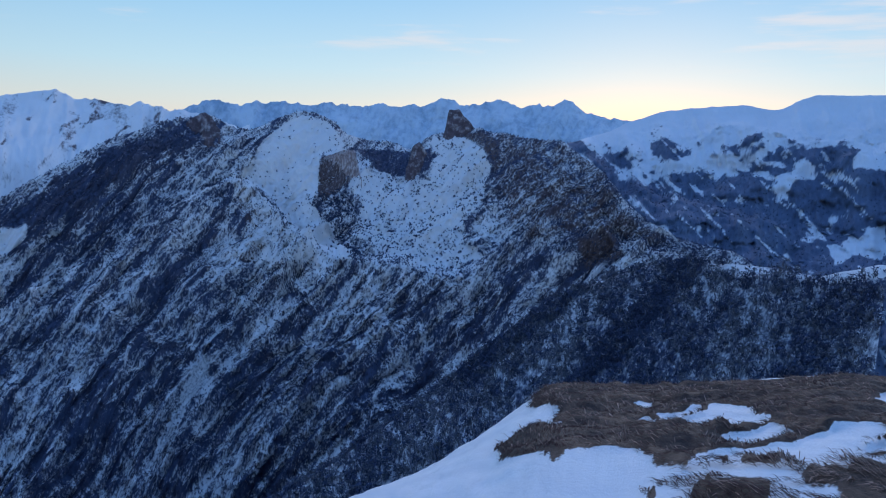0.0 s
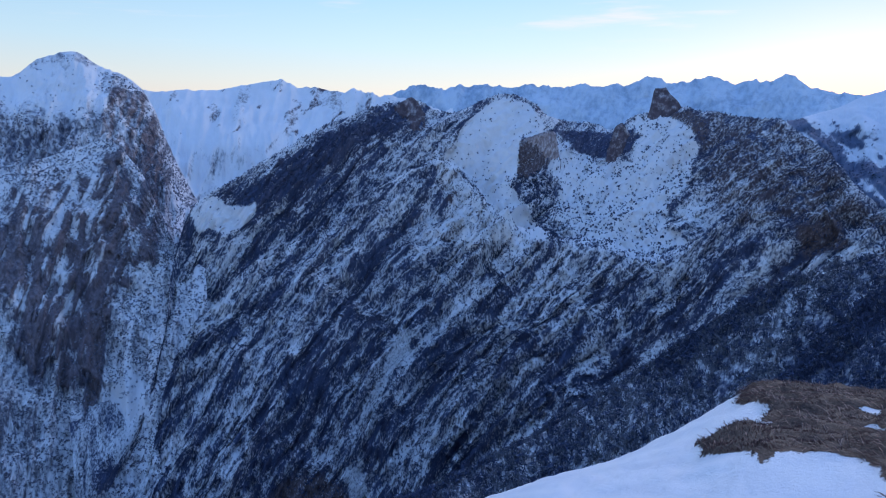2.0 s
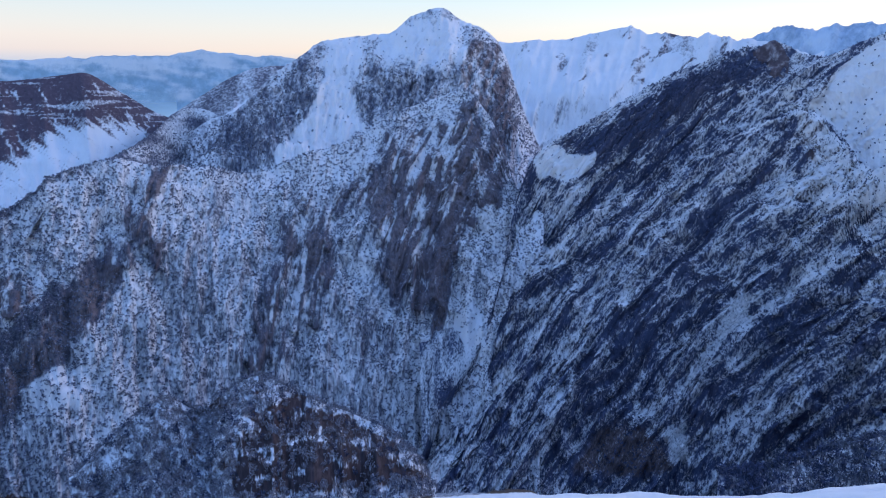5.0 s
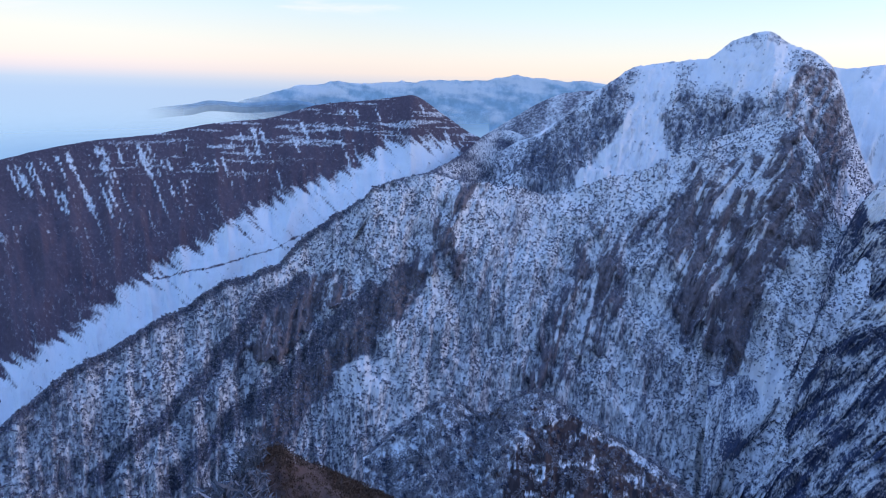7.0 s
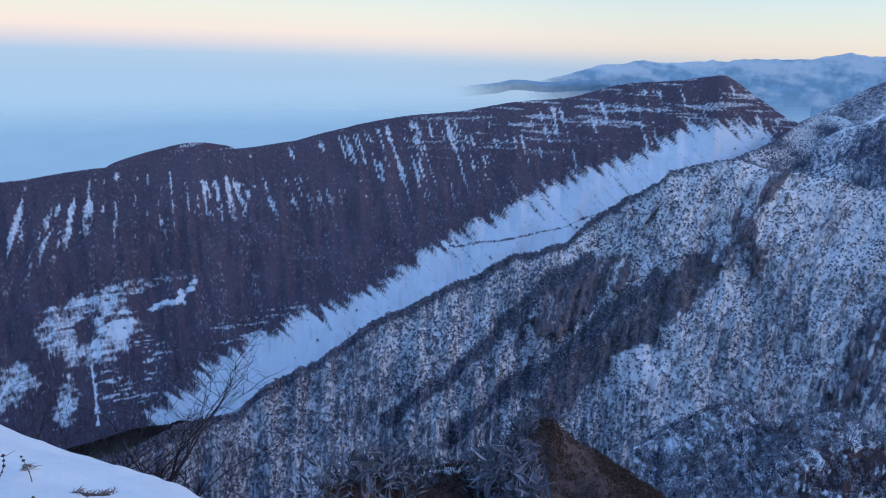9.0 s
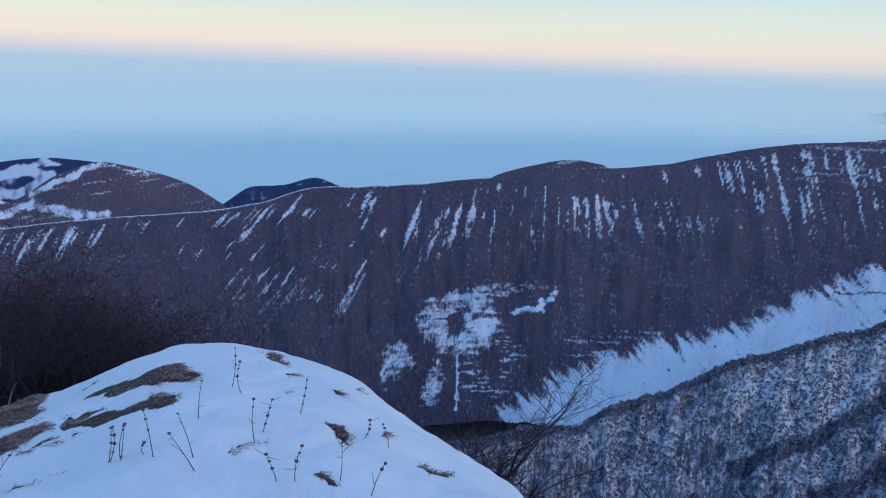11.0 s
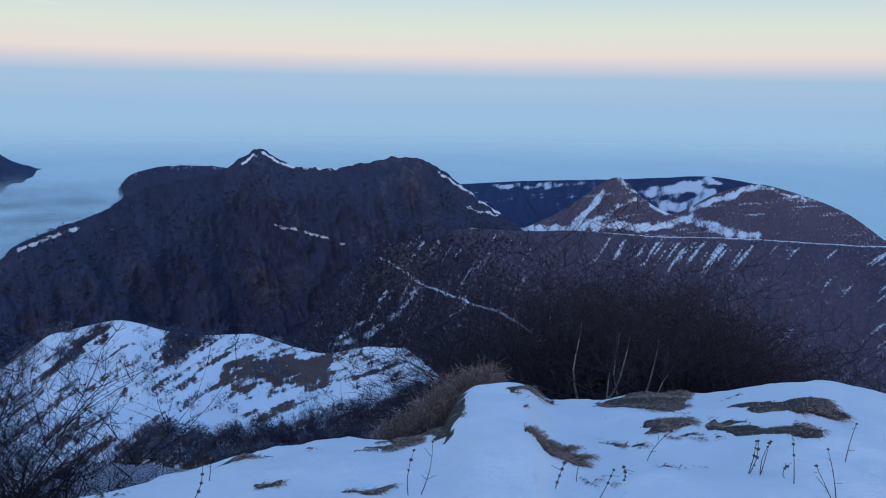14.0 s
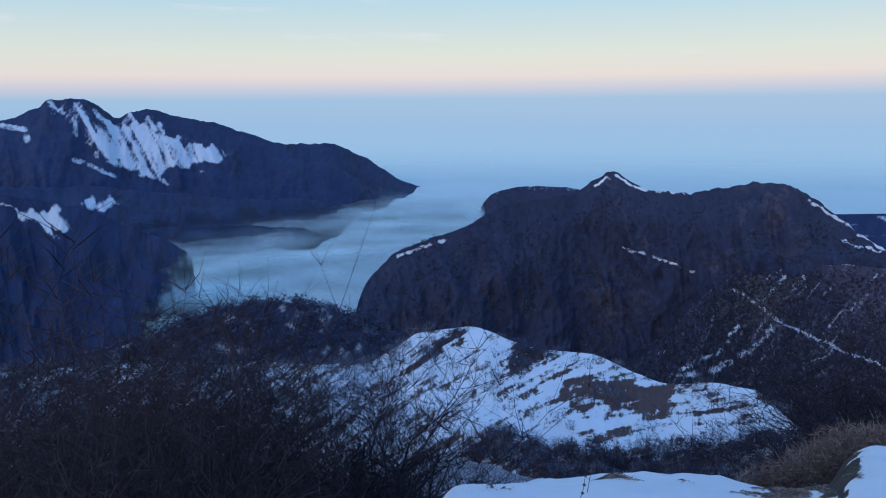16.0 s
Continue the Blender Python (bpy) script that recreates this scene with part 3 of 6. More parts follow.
fin("rock_spire", [(-2.9, -1.06, 1320), (-2.2, 0.12, 1320), (-1.8, 0.77, 1320), (-1.3, 1.18, 1320), (-0.9, 1.66, 1320), (-0.2, 1.58, 1320), (0.1, 0.06, 1320), (0.5, -0.85, 1320)], -2.6, 30, "leaning limestone spire on the mountain crest", 5, 3)
fin("rock_spire", [(0.6, -2.93, 1285), (1.1, -2.02, 1285), (1.6, -1.36, 1285), (2, -0.86, 1285), (2.5, -1.2, 1285), (2.7, -2.04, 1285), (3, -2.8, 1285)], -7.2, 26, "dark rock pinnacle above the snow bowl", 9, 3)
fin("rock_spire", [(16.6, -0.23, 1330), (17.2, 0.63, 1330), (17.6, 0.91, 1330), (18.2, 0.66, 1330), (19, 0.08, 1330), (19.6, -0.59, 1330)], -3.0, 40, "rocky knob on the crest", 13)
fin("rock_spire", [(6.3, -3.78, 1248), (6.6, -2.59, 1248), (6.9, -1.54, 1248), (7.7, -1.63, 1248), (8.6, -1.94, 1248), (9.2, -2.2, 1248), (9.5, -2.88, 1248), (9.7, -4.24, 1248)], -9.2, 14, "brown cliff tower below the snow dome", 17, 6, STONE)

N1_CREST = [(-30.9, -7.76, 420), (-28.7, -8.49, 425), (-26.7, -9.17, 430), (-23.8, -9.08, 440), (-21.2, -9, 450), (-18.5, -9.14, 465), (-16.1, -9.33, 480), (-11.2, -11.34, 480), (-6.6, -14.17, 470), (-1, -18.64, 440), (5.7, -23.23, 400), (12.4, -26.91, 370), (18.9, -29.28, 340)]
n1 = Land([level(N1_CREST, 0.4, -170), N1_CREST, level(N1_CREST, 1.5, -300)], 340, (170, 14), rough=9, size=60, gully=6, width=24, slant=45, seed=8, span=(-31, 18.9))
ledge = np.maximum(n1.inside([(-20.95, -8.73), (-23.4, -8.72), (-24.11, -9.21), (-21.61, -9.77)], 0.15, 0.2), n1.inside([(-24.93, -9.44), (-28.05, -8.75), (-30.86, -7.39), (-31.87, -7.28), (-31, -8.76), (-28.12, -9.4)], 0.15, 0.2))
dark = np.maximum(n1.ribbon([(-11.4, -9.89), (-8.48, -12.89), (-5.96, -14.95), (-2.33, -18.34)], 1.1, 0.5), n1.ribbon([(-18.72, -8.8), (-15.87, -12.18), (-13.56, -15.6), (-10.66, -18.34)], 1.1, 0.5))
drift = fbm(n1.across / 16, n1.along / 60, 4, 31)
n1.build("wooded_spur", SPUR, np.maximum(0.44 + 0.28 * drift - 0.3 * dark, 1.5 * ledge), "near mountain spur covered with bare snowy scrub")
scatter("woodland", n1, np.clip(0.6 - 0.7 * drift + 1.5 * dark, 0.05, 3) * (1 - ledge), 6000, (3.0, 6.5), TWIGS, "bare scrub wood on the near spur", 26, thin=0.05)
scatter("frosted_woodland", n1, np.clip(0.4 + 0.6 * drift, 0.05, 3) * (1 - ledge), 3500, (3.0, 6.5), FROSTED, "frosted scrub on the near spur", 26, thin=0.045)

SPUR_EDGE = [(33.1, -11.38, 1010), (35.2, -9.39, 1080), (36.2, -6.5, 1150), (37.5, -3.83, 1220), (39.2, -2.19, 1270), (42.5, -2.88, 1250), (45, -4.26, 1200), (48, -5.94, 1150), (53.6, -7.37, 1090), (57.9, -7.7, 1050), (61.3, -7.09, 1020), (65, -6.71, 1000), (67.9, -7.08, 970), (71.3, -9.18, 930), (74.7, -11.37, 880), (76.5, -13.11, 840), (80, -13.96, 810), (83.6, -15.61, 780), (87.2, -17.18, 740), (91.6, -18.99, 700), (96.9, -21.54, 650), (100.2, -22.67, 620), (102.8, -24.57, 590), (106.6, -25.12, 560), (114, -26.99, 520)]
sp = Land([level(SPUR_EDGE, 0.5, -430), SPUR_EDGE, level(SPUR_EDGE, 1.35, -420)], 660, (210, 14), rough=22, size=90, gully=17, width=38, slant=10, crag=8, seed=12, span=(33.1, 114), keep=0.5)
cliffs = np.maximum.reduce([sp.inside(p, 1.1, 1.4, 0.8, 4, 2.5) for p in (
    [(52.19, -11.26), (49.32, -10), (47.79, -7.65), (47.36, -8.51), (49.34, -12.16), (50.25, -15.17), (51.19, -18.17), (52.99, -18.13), (54.27, -15.1)],
    [(47.14, -7.44), (40.81, -3.84), (37.5, -4.03), (36.04, -7.74), (37.21, -11.55), (40.51, -15.06), (40.42, -18.23), (44.88, -17.09), (46.25, -12.16)],
    [(54.24, -14.24), (52.99, -17.7), (53.97, -21.08), (56.77, -23.06), (57.59, -20.92), (55.68, -17.62)],
    [(62.15, -7.57), (60.23, -6.87), (61.43, -9.7), (63.26, -12.36), (65.9, -14.27), (67.26, -14.87), (65.74, -11.99), (63.49, -9.19)])])
slab = sp.inside([(73.42, -13.78), (71.24, -13.11), (70.81, -14.86), (73.37, -17.18), (76.66, -19.44), (79.43, -19.72), (77.86, -17.12), (75.48, -15.51)], 0.3, 0.9)
ribs = np.maximum(sp.ribbon([(40.54, -13.78), (41.1, -17.63), (41.77, -21.02), (41.84, -23.52)], 0.6, 0.4), sp.ribbon([(66.12, -14.31), (69.92, -18.41), (73.01, -20.92), (75.25, -22.83), (77.27, -25.42)], 1.7, 0.7))
gorge = np.maximum(sp.ribbon([(74.43, -14.18), (77.68, -16.36), (81.81, -20.15), (84.33, -22.37), (87.83, -24.57), (90.46, -26.03)], 0.75, 0.5), sp.ribbon([(69.34, -15.07), (73.22, -18.59), (76.02, -21.54), (79.92, -24.01), (82.73, -25.67), (85.52, -27.7)], 0.8, 0.5))
talus = np.maximum(sp.inside([(40.11, -19.43), (38.76, -18.26), (37.48, -19.58), (38.25, -22.84), (39.64, -24.37), (41.41, -24.24), (41.37, -21.41)], 0.3, 0.4), sp.inside([(72.61, -21.39), (69.85, -20.19), (68.04, -20.63), (68.51, -22.73), (71.74, -23.09)], 0.3, 0.5))
rim = 1 - step(np.abs(sp.V - 1), 0.0, 0.035)
left = step(sp.A, 62, 76)
grain = fbm(sp.across / 8, sp.along / 22, 4, 41)
rib = ridged((sp.across + 0.28 * sp.along) / 30, sp.along / 170, 4, 42)
edge_ = ridged((sp.across + 0.28 * sp.along) / 13, sp.along / 80, 3, 48)
crack = ridged((sp.across + 0.28 * sp.along) / 6, sp.along / 34, 3, 49)
spur_ = ridged((sp.across + 0.5 * sp.along) / 120, sp.along / 500, 3, 45)
sp.push(np.maximum(cliffs, slab) * (24 * rib + 13 * edge_ + 6 * crack - 10 * step(edge_, 0.6, 0.9)) + (14 * spur_ + 5 * fbm(sp.across / 40, sp.along / 50, 4, 44)) * step(1 - sp.V, 0.02, 0.15))
zone = step(sp.A, 35, 41) * (1 - step(sp.A, 59, 66)) * step(sp.R, -27, -20)
broken = 0.4 * zone * step(0.7 * rib + 0.7 * edge_ + 0.3 * grain, 0.5, 0.9)
cliffs = cliffs * step(0.7 * rib + 0.6 * edge_ + 0.5 * grain, -0.45, 0.25)
sp.rock = np.maximum.reduce([0.8 * broken, 0.9 * cliffs, 0.9 * slab, ribs])
snow = 0.685 - 0.08 * left - 0.08 * step(sp.A, 42, 47) * (1 - step(sp.A, 58, 66)) * step(-sp.R, 10, 16) - 0.1 * step(sp.A, 84, 94) + 0.16 * fbm(sp.A / 2.5, sp.R / 2.5, 4, 43) - 0.4 * gorge - 0.5 * rim * left
snow = snow - cliffs * (0.08 + 0.2 * rib + 0.45 * edge_ + 0.45 * crack - 0.5 * grain) - slab * (0.2 + 0.25 * rib + 0.4 * edge_ + 0.2 * crack - 0.5 * grain) - ribs * (0.62 - 0.5 * grain) - 0.25 * (sp.steep() - 0.3)
snow = np.maximum(snow - 0.34 * broken * (1 - cliffs), 1.1 * talus)
sp.build("cliff_mountain", ROCK, snow, "steep limestone cliffs and snowy scrub above the gorge")
wood = np.clip(0.5 + 0.35 * left + 1.3 * gorge + 1.5 * rim * left + 0.5 * fbm(sp.A / 2, sp.R / 2, 3, 47), 0.08, 3) * (1 - 0.9 * np.maximum(cliffs, slab)) * (1 - 0.7 * talus)
scatter("woodland", sp, wood, 26000, (2.0, 3.8), GREY_TWIGS, "bare scrub on the snowy gorge side", 9, wide=0.55)
scatter("frosted_woodland", sp, wood, 30000, (2.0, 3.8), RIMED, "frosted scrub on the snowy gorge side", 8, wide=0.55)

OUTCROP = [(41.9, -31.5, 270), (43.3, -29.64, 275), (45.7, -27.73, 285), (48, -26.55, 295), (49.9, -25.74, 300), (52.2, -24.88, 300), (54, -23.79, 305), (55.9, -22.89, 310), (58.6, -23.57, 310), (60.5, -24.67, 310), (63.1, -23.63, 310), (65.8, -24.76, 305), (67.6, -25.73, 300), (70.3, -27.28, 290)]
oc = Land([level(OUTCROP, 0.6, -150), OUTCROP, level(OUTCROP, 1.3, -260)], 260, (110, 12), rough=7, size=28, gully=5, width=14, slant=25, crag=4, seed=15)
crag = np.maximum(oc.inside([(57.86, -27.08), (56.4, -25.34), (54.06, -24.21), (51.3, -25.51), (48.04, -26.76), (44.74, -29.3), (41.87, -31.5), (59, -31.33)], 0.4, 0.8), oc.inside([(63.12, -23.83), (60.49, -24.79), (58.62, -23.78), (58.68, -25), (61.4, -25)], 0.2, 0.4))
oc.rock = crag
oc.build("rock_outcrop", GRASSY, 0.72 - crag * 0.62 + 0.6 * fbm(oc.A / 0.9, oc.R / 0.6, 5, 3) + 0.5 * (0.35 - oc.steep()) * crag, "dark rock outcrop with snow caps and scrub", "rock")
scatter("scrub", oc, 1.0 - 0.75 * crag, 900, (1.5, 3.5), TWIGS, "bare scrub on the rock outcrop", 24, thin=0.06)
scatter("frosted_scrub", oc, 1.0 - 0.75 * crag, 4200, (1.5, 3.4), RIMED, "frosted scrub on the rock outcrop", 28, thin=0.045)

HUMP = [(64, -32.68, 54), (66.9, -31.12, 56), (70.3, -29.7, 58), (73.6, -27.92, 60), (75.5, -26.98, 60), (77.1, -26.01, 60), (78.8, -26.33, 58), (79.4, -28.88, 54), (81.2, -29.67, 50), (84, -29.4, 48), (87.8, -29.86, 46), (91.4, -29.71, 44), (93.2, -30.15, 42), (96, -30.84, 40)]
hu = Land([level(HUMP, 0.6, -26), HUMP, level(HUMP, 1.4, -50)], 240, (60, 12), rough=1.8, size=9, gully=0.8, width=4, seed=17)
hu.build("grassy_hump", GRASSY, 0.15 + 0.3 * fbm(hu.across / 3, hu.along / 2, 4, 18) + 0.6 * hu.inside([(93.24, -30.08), (91.4, -29.52), (87.76, -29.78), (84, -29.24), (80.23, -29.77), (76.42, -29.96), (80.23, -30.25), (84.02, -29.91), (87.78, -30.33), (91.45, -30.13)], 0.2, 0.3), "brown grassy hump with a thin snow rim", "hill")

TUSSOCK = plain("tussock_grass", (0.085, 0.055, 0.042), 0.95, 0.4)
scatter("dead_grass", hu, 0.3 + step(fbm(hu.across / 4, hu.along / 3, 3, 19), -0.1, 0.4), 6000, (0.15, 0.5), TUSSOCK, "tussocks of dead grass on the hump", 16, thin=0.07, wide=0.7)
scatter("frosted_scrub", hu, step(hu.A, 78.2, 79) * (1 - step(hu.A, 82.5, 84)) + 0.4 * step(hu.A, 86, 88), 160, (1.2, 3.0), FROSTED, "frosted bushes beside the grassy hump", 60, thin=0.03, wide=0.5)

PEAK = [(32.5, -7.64, 1500), (34.2, -4.82, 1550), (35.2, -2.39, 1600), (36.1, 0.22, 1660), (36.9, 1.42, 1690), (39.4, 2.84, 1710), (41, 3.54, 1720), (43, 3.1, 1710), (44.7, 2.05, 1700), (46.3, 1.83, 1680), (49.3, 1.49, 1650), (50.9, 0.57, 1600), (53.5, -1.05, 1550), (56.1, -3.31, 1520), (58.6, -4.3, 1500), (60.2, -6.4, 1470), (61.4, -9.6, 1440)]
pk = Land([level(PEAK, 0.62, -260), PEAK, level(PEAK, 1.4, -300)], 300, (150, 14), rough=22, size=120, gully=18, width=46, slant=12, crag=9, seed=21)
fields = np.maximum(pk.inside([(49.25, 1.45), (46.33, 1.83), (46.65, -0.29), (47.36, -2.36), (46.72, -4.46), (49.3, -6.66), (53.42, -7.38), (53.62, -6.52), (51, -4.01), (49.69, -1.51), (49.47, 0.56)], 0.25, 0.5, 0.7), pk.inside([(45.08, 2.05), (41.01, 3.54), (39.37, 2.77), (38.73, 1.65), (39.68, -0.35), (40.89, -0.95), (42.56, -0.33), (44.22, -0.52), (45.9, 0.93)], 0.6, 0.8, 0.7))
wooded = np.maximum(pk.inside([(49.59, 1.45), (54.36, -1.87), (57.83, -4.75), (57.93, -7.28), (53.63, -6.94), (50.57, -3.59), (49.48, -0.68)], 0.8, 0.9, 0.8), pk.inside([(47.15, -1.94), (45.06, -0.3), (42.54, -1.15), (40.48, -0.95), (42.51, -2.59), (46.72, -4.55)], 0.9, 1.0, 0.8))
face = pk.inside([(38.93, 1.65), (36.52, 1.3), (35.36, -2.39), (35.71, -7.73), (38.31, -4.45), (39.64, -1.57)], 0.3, 0.6)
grain = fbm(pk.across / 14, pk.along / 30, 4, 51)
rib = ridged((pk.across + 0.3 * pk.along) / 34, pk.along / 130, 4, 53)
pk.push((12 * rib + 10 * face * rib) * step(1 - pk.V, 0.02, 0.15))
pk.rock = np.maximum(face, 0.6 * step(grain, 0.1, 0.5))
pk.build("snowy_peak", PEAKS, np.maximum(0.68 + 0.3 * grain - 0.25 * wooded - 0.26 * face - 0.2 * rib * face - 0.12 * rib - 0.3 * (pk.steep() - 0.3), (1.05 + 0.7 * grain) * fields), "pointed snowy peak with rocky flanks")
scatter("woodland", pk, np.clip(0.35 + 0.3 * wooded + 0.5 * grain, 0, 3) * (1 - 0.97 * fields) * (1 - 0.6 * face), 6000, (2.2, 4.5), GREY_TWIGS, "dark bare woods on the peak", 9, wide=0.55, top=0.97)
scatter("frosted_woodland", pk, np.clip(0.5 - 0.3 * grain, 0, 3) * (1 - 0.97 * fields), 7000, (2.2, 4.5), RIMED, "frosted woods on the peak", 9, wide=0.55, top=0.97)

M2 = [(14.5, -0.05, 2400), (17, 0.55, 2400), (19.1, 1.06, 2450), (20.3, 1.13, 2450), (21.3, 1.14, 2500), (22.2, 1.55, 2500), (23.3, 1.18, 2550), (24.3, 1.57, 2600), (25.7, 1.6, 2600), (27.5, 2.09, 2600), (29.3, 1.79, 2600), (33, 1.28, 2550), (35.3, 1.12, 2500), (37.7, 0.84, 2500)]
m2 = Land([level(M2, 0.6, -420), M2, level(M2, 1.4, -300)], 240, (90, 10), rough=34, size=220, gully=26, width=80, slant=15, seed=30, keep=0.55)
spine = ridged(m2.across / 150, m2.along / 420, 4, 34)
facet = ridged((m2.across + 0.5 * m2.along) / 330, m2.along / 700, 2, 36)
m2.push((40 * spine + 150 * facet) * step(1 - m2.V, 0.02, 0.3))
m2.pts[..., 2] += 15 * (ridged(m2.A / 0.9, 0 * m2.A, 3, 37) - 0.3) * step(m2.V, 0.75, 1.0) * step(30 - m2.A, 0, 8)
outcrops = step(ridged((m2.across + 0.7 * m2.along) / 42, m2.along / 150, 4, 38) + 0.7 * fbm(m2.across / 30, m2.along / 25, 4, 39), 0.45, 0.95)
m2.rock = np.maximum(step(spine, 0.25, 0.6), outcrops)
m2.build("snow_bowl_mountain", PEAKS, 1.0 - 0.7 * (m2.steep() - 0.2) - 0.42 * step(spine, 0.15, 0.6) * step(m2.V, 0.55, 0.95) - 0.6 * outcrops * step(m2.V, 0.3, 0.8) + 0.3 * fbm(m2.A / 1.2, m2.R / 0.6, 5, 3), "snow covered mountain bowl with a jagged crest")

SADDLE = [(52.1, -7.58, 1300), (54.1, -6.12, 1380), (56.5, -4.04, 1500), (58.9, -2.95, 1560), (60.4, -3.53, 1500), (61.9, -4.7, 1350), (63.4, -5.56, 1250), (65.4, -6.44, 1150), (67.9, -7.08, 1050), (69.6, -8.3, 1000), (70.8, -9.6, 960)]
sd = Land([[(p[0], min(-8.0, p[1] - 1.5), 0.9 * p[2]) for p in SADDLE], SADDLE, level(SADDLE, 1.3, -400)], 160, (70, 10), rough=12, size=80, gully=9, width=36, slant=25, seed=33)
sd.build("scrubby_saddle", ROCK, 0.55 + 0.5 * fbm(sd.A / 1.4, sd.R / 1.0, 4, 34), "scrubby saddle with snow patches beside the peak", "hill")
scatter("woodland", sd, 0.3 + step(fbm(sd.A / 1.2, sd.R / 1.0, 4, 36), -0.1, 0.3), 6000, (1.8, 3.6), GREY_TWIGS, "bare scrub on the saddle", 8)

E_HILL = [(49.5, -0.76, 2300), (52, -0.14, 2300), (54.4, -0.33, 2300), (56.1, -0.94, 2300), (58.6, -2.38, 2250), (60.3, -3.43, 2200), (62, -4.35, 2200)]
eh = Land([[(p[0], -9, 1250) for p in E_HILL], E_HILL, level(E_HILL, 1.3, -300)], 120, (70, 10), rough=16, size=160, gully=10, width=60, seed=35)
eh.rock = 0.4 + 0 * eh.A
eh.build("shoulder_hill", PEAKS, np.maximum(0.42 + 0.3 * fbm(eh.A / 1.2, eh.R / 1.2, 4, 3), 1.3 * eh.inside([(57.46, -4), (54.79, -2.41), (55.07, -3.2), (56.96, -4.22)], 0.1, 0.2)), "scrubby hill with snow patches behind the peak")

D1 = [(-16.9, 1.19, 4700), (-13.3, 1.32, 4700), (-10.9, 1.68, 4700), (-8.4, 2.45, 4700), (-5.9, 2.19, 4700), (-4, 2.6, 4700), (-2.5, 2.24, 4700), (-0.4, 2.48, 4700), (2.1, 1.99, 4700), (4.7, 1.8, 4700), (7.6, 2.04, 4700), (10.9, 1.61, 4700), (12.6, 1.97, 4700), (14.6, 1.53, 4700), (16.9, 1.61, 4700), (18.9, 1.27, 4700), (21.9, 0.77, 4700)]
d1 = Land([level(D1, 0.85, -220), D1, level(D1, 1.05, -300)], 320, (70, 8), rough=40, size=330, gully=34, width=120, slant=15, seed=40, keep=0.5)
d1.push(90 * ridged(d1.across / 260, d1.along / 330, 4, 41) * step(1 - d1.V, 0.02, 0.3))
d1.pts[..., 2] += 34 * (ridged(d1.A / 1.3, 0 * d1.A, 4, 42) - 0.3) * step(d1.V, 0.7, 1.0)
d1.build("far_snow_range", HAZED_FAR, 0.56 + 0.4 * fbm(d1.across / 150, d1.along / 120, 4, 3), "distant range of snowy mountains, blue haze put into its colours")
D2 = [(-33.8, 2.87, 3600), (-29.8, 3.16, 3600), (-25.9, 3.05, 3600), (-23.2, 2.08, 3500), (-21, 2.44, 3500), (-16.9, 2.11, 3500), (-13.4, 1.03, 3400), (-11.4, 0.04, 3200), (-7.3, -0.99, 3000)]
d2 = Land([level(D2, 0.36, -420), shift(level(D2, 0.7, -200)), D2, level(D2, 1.2, -300)], 320, (110, 80, 8), rough=80, size=360, gully=55, width=170, slant=-20, seed=44, keep=0.22)
hollows = np.maximum.reduce([d2.inside(p, 0.5, 1.0, 0.9) for p in (
    [(-9.34, -0.22), (-10.6, -0.6), (-13.47, -0.73), (-13.32, -1.56), (-11.94, -2.44), (-11.48, -1.62)],
    [(-15.25, -0.27), (-16.61, -0.02), (-17.45, -0.81), (-16.74, -1.85), (-15.5, -1.07)],
    [(-22.41, -1.43), (-23.44, -0.62), (-24.49, -0.47), (-25.34, -0.17), (-24.59, -1.54), (-23.59, -2.37)],
    [(-25.71, -2.27), (-26.6, -0.7), (-27.9, -0.09), (-29.23, -0.24), (-28.37, -1.57), (-27.11, -2.5)],
    [(-14.49, -4), (-16.43, -3.09), (-19.13, -2.57), (-22.2, -3.22), (-25.41, -2.86), (-30.31, -2.04), (-30.65, -5.36), (-26.87, -7.21), (-25.04, -6.59), (-21.31, -6.08), (-20.62, -6.94), (-18.24, -6.28), (-15, -5.64)])])
lit = np.maximum(d2.inside([(-19.25, -4.18), (-20.75, -3.9), (-21.24, -5.28), (-20.6, -6.73), (-19.76, -5.78)], 0.3, 0.5), d2.inside([(-26.83, -6.83), (-28.42, -5.54), (-30.63, -5.17), (-30.84, -7.2), (-28.31, -7.85)], 0.3, 0.7))
low = step(d2.R, -7, -4.5)
vale = ridged(d2.A / 3.4, d2.R / 2.2, 4, 46, 0.55)
furrow = 0.5 * (ridged((d2.A + 1.2 * d2.R) / 1.5, (d2.A - d2.R) / 6, 4, 47) + ridged((d2.A - 1.5 * d2.R) / 1.7, (d2.A + d2.R) / 6, 4, 48))
d2.push((70 * vale + 40 * furrow) * step(2 - d2.V, 0.04, 0.4))
line = np.interp(d2.R, [-7, -4, -2, 0, 1.4, 2.6], [-0.45, -0.05, 0.22, 0.5, 0.85, 1.2])
timber = step(0.55 * fbm(d2.A / 1.7, d2.R / 0.9, 5, 3) + 0.75 * furrow + 0.25 * vale + 0.5 * hollows - 0.8 * lit - line, -0.12, 0.3)
veins = step(ridged((d2.A - 1.1 * d2.R) / 1.0, (d2.A + d2.R) / 5, 3, 45) + 0.4 * fbm(d2.A / 0.5, d2.R / 0.4, 3, 52), 0.5, 0.85)
timber = timber * (1 - 0.75 * veins)
d2.build("patchy_snow_range", RANGE, 0.92 - 0.78 * timber + 0.2 * fbm(d2.A / 0.6, d2.R / 0.4, 3, 49), "broad snowy mountainside with dark wooded hollows")

# far woods, with haze painted in as a light blue tone
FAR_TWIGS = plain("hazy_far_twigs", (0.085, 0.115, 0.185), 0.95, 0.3)
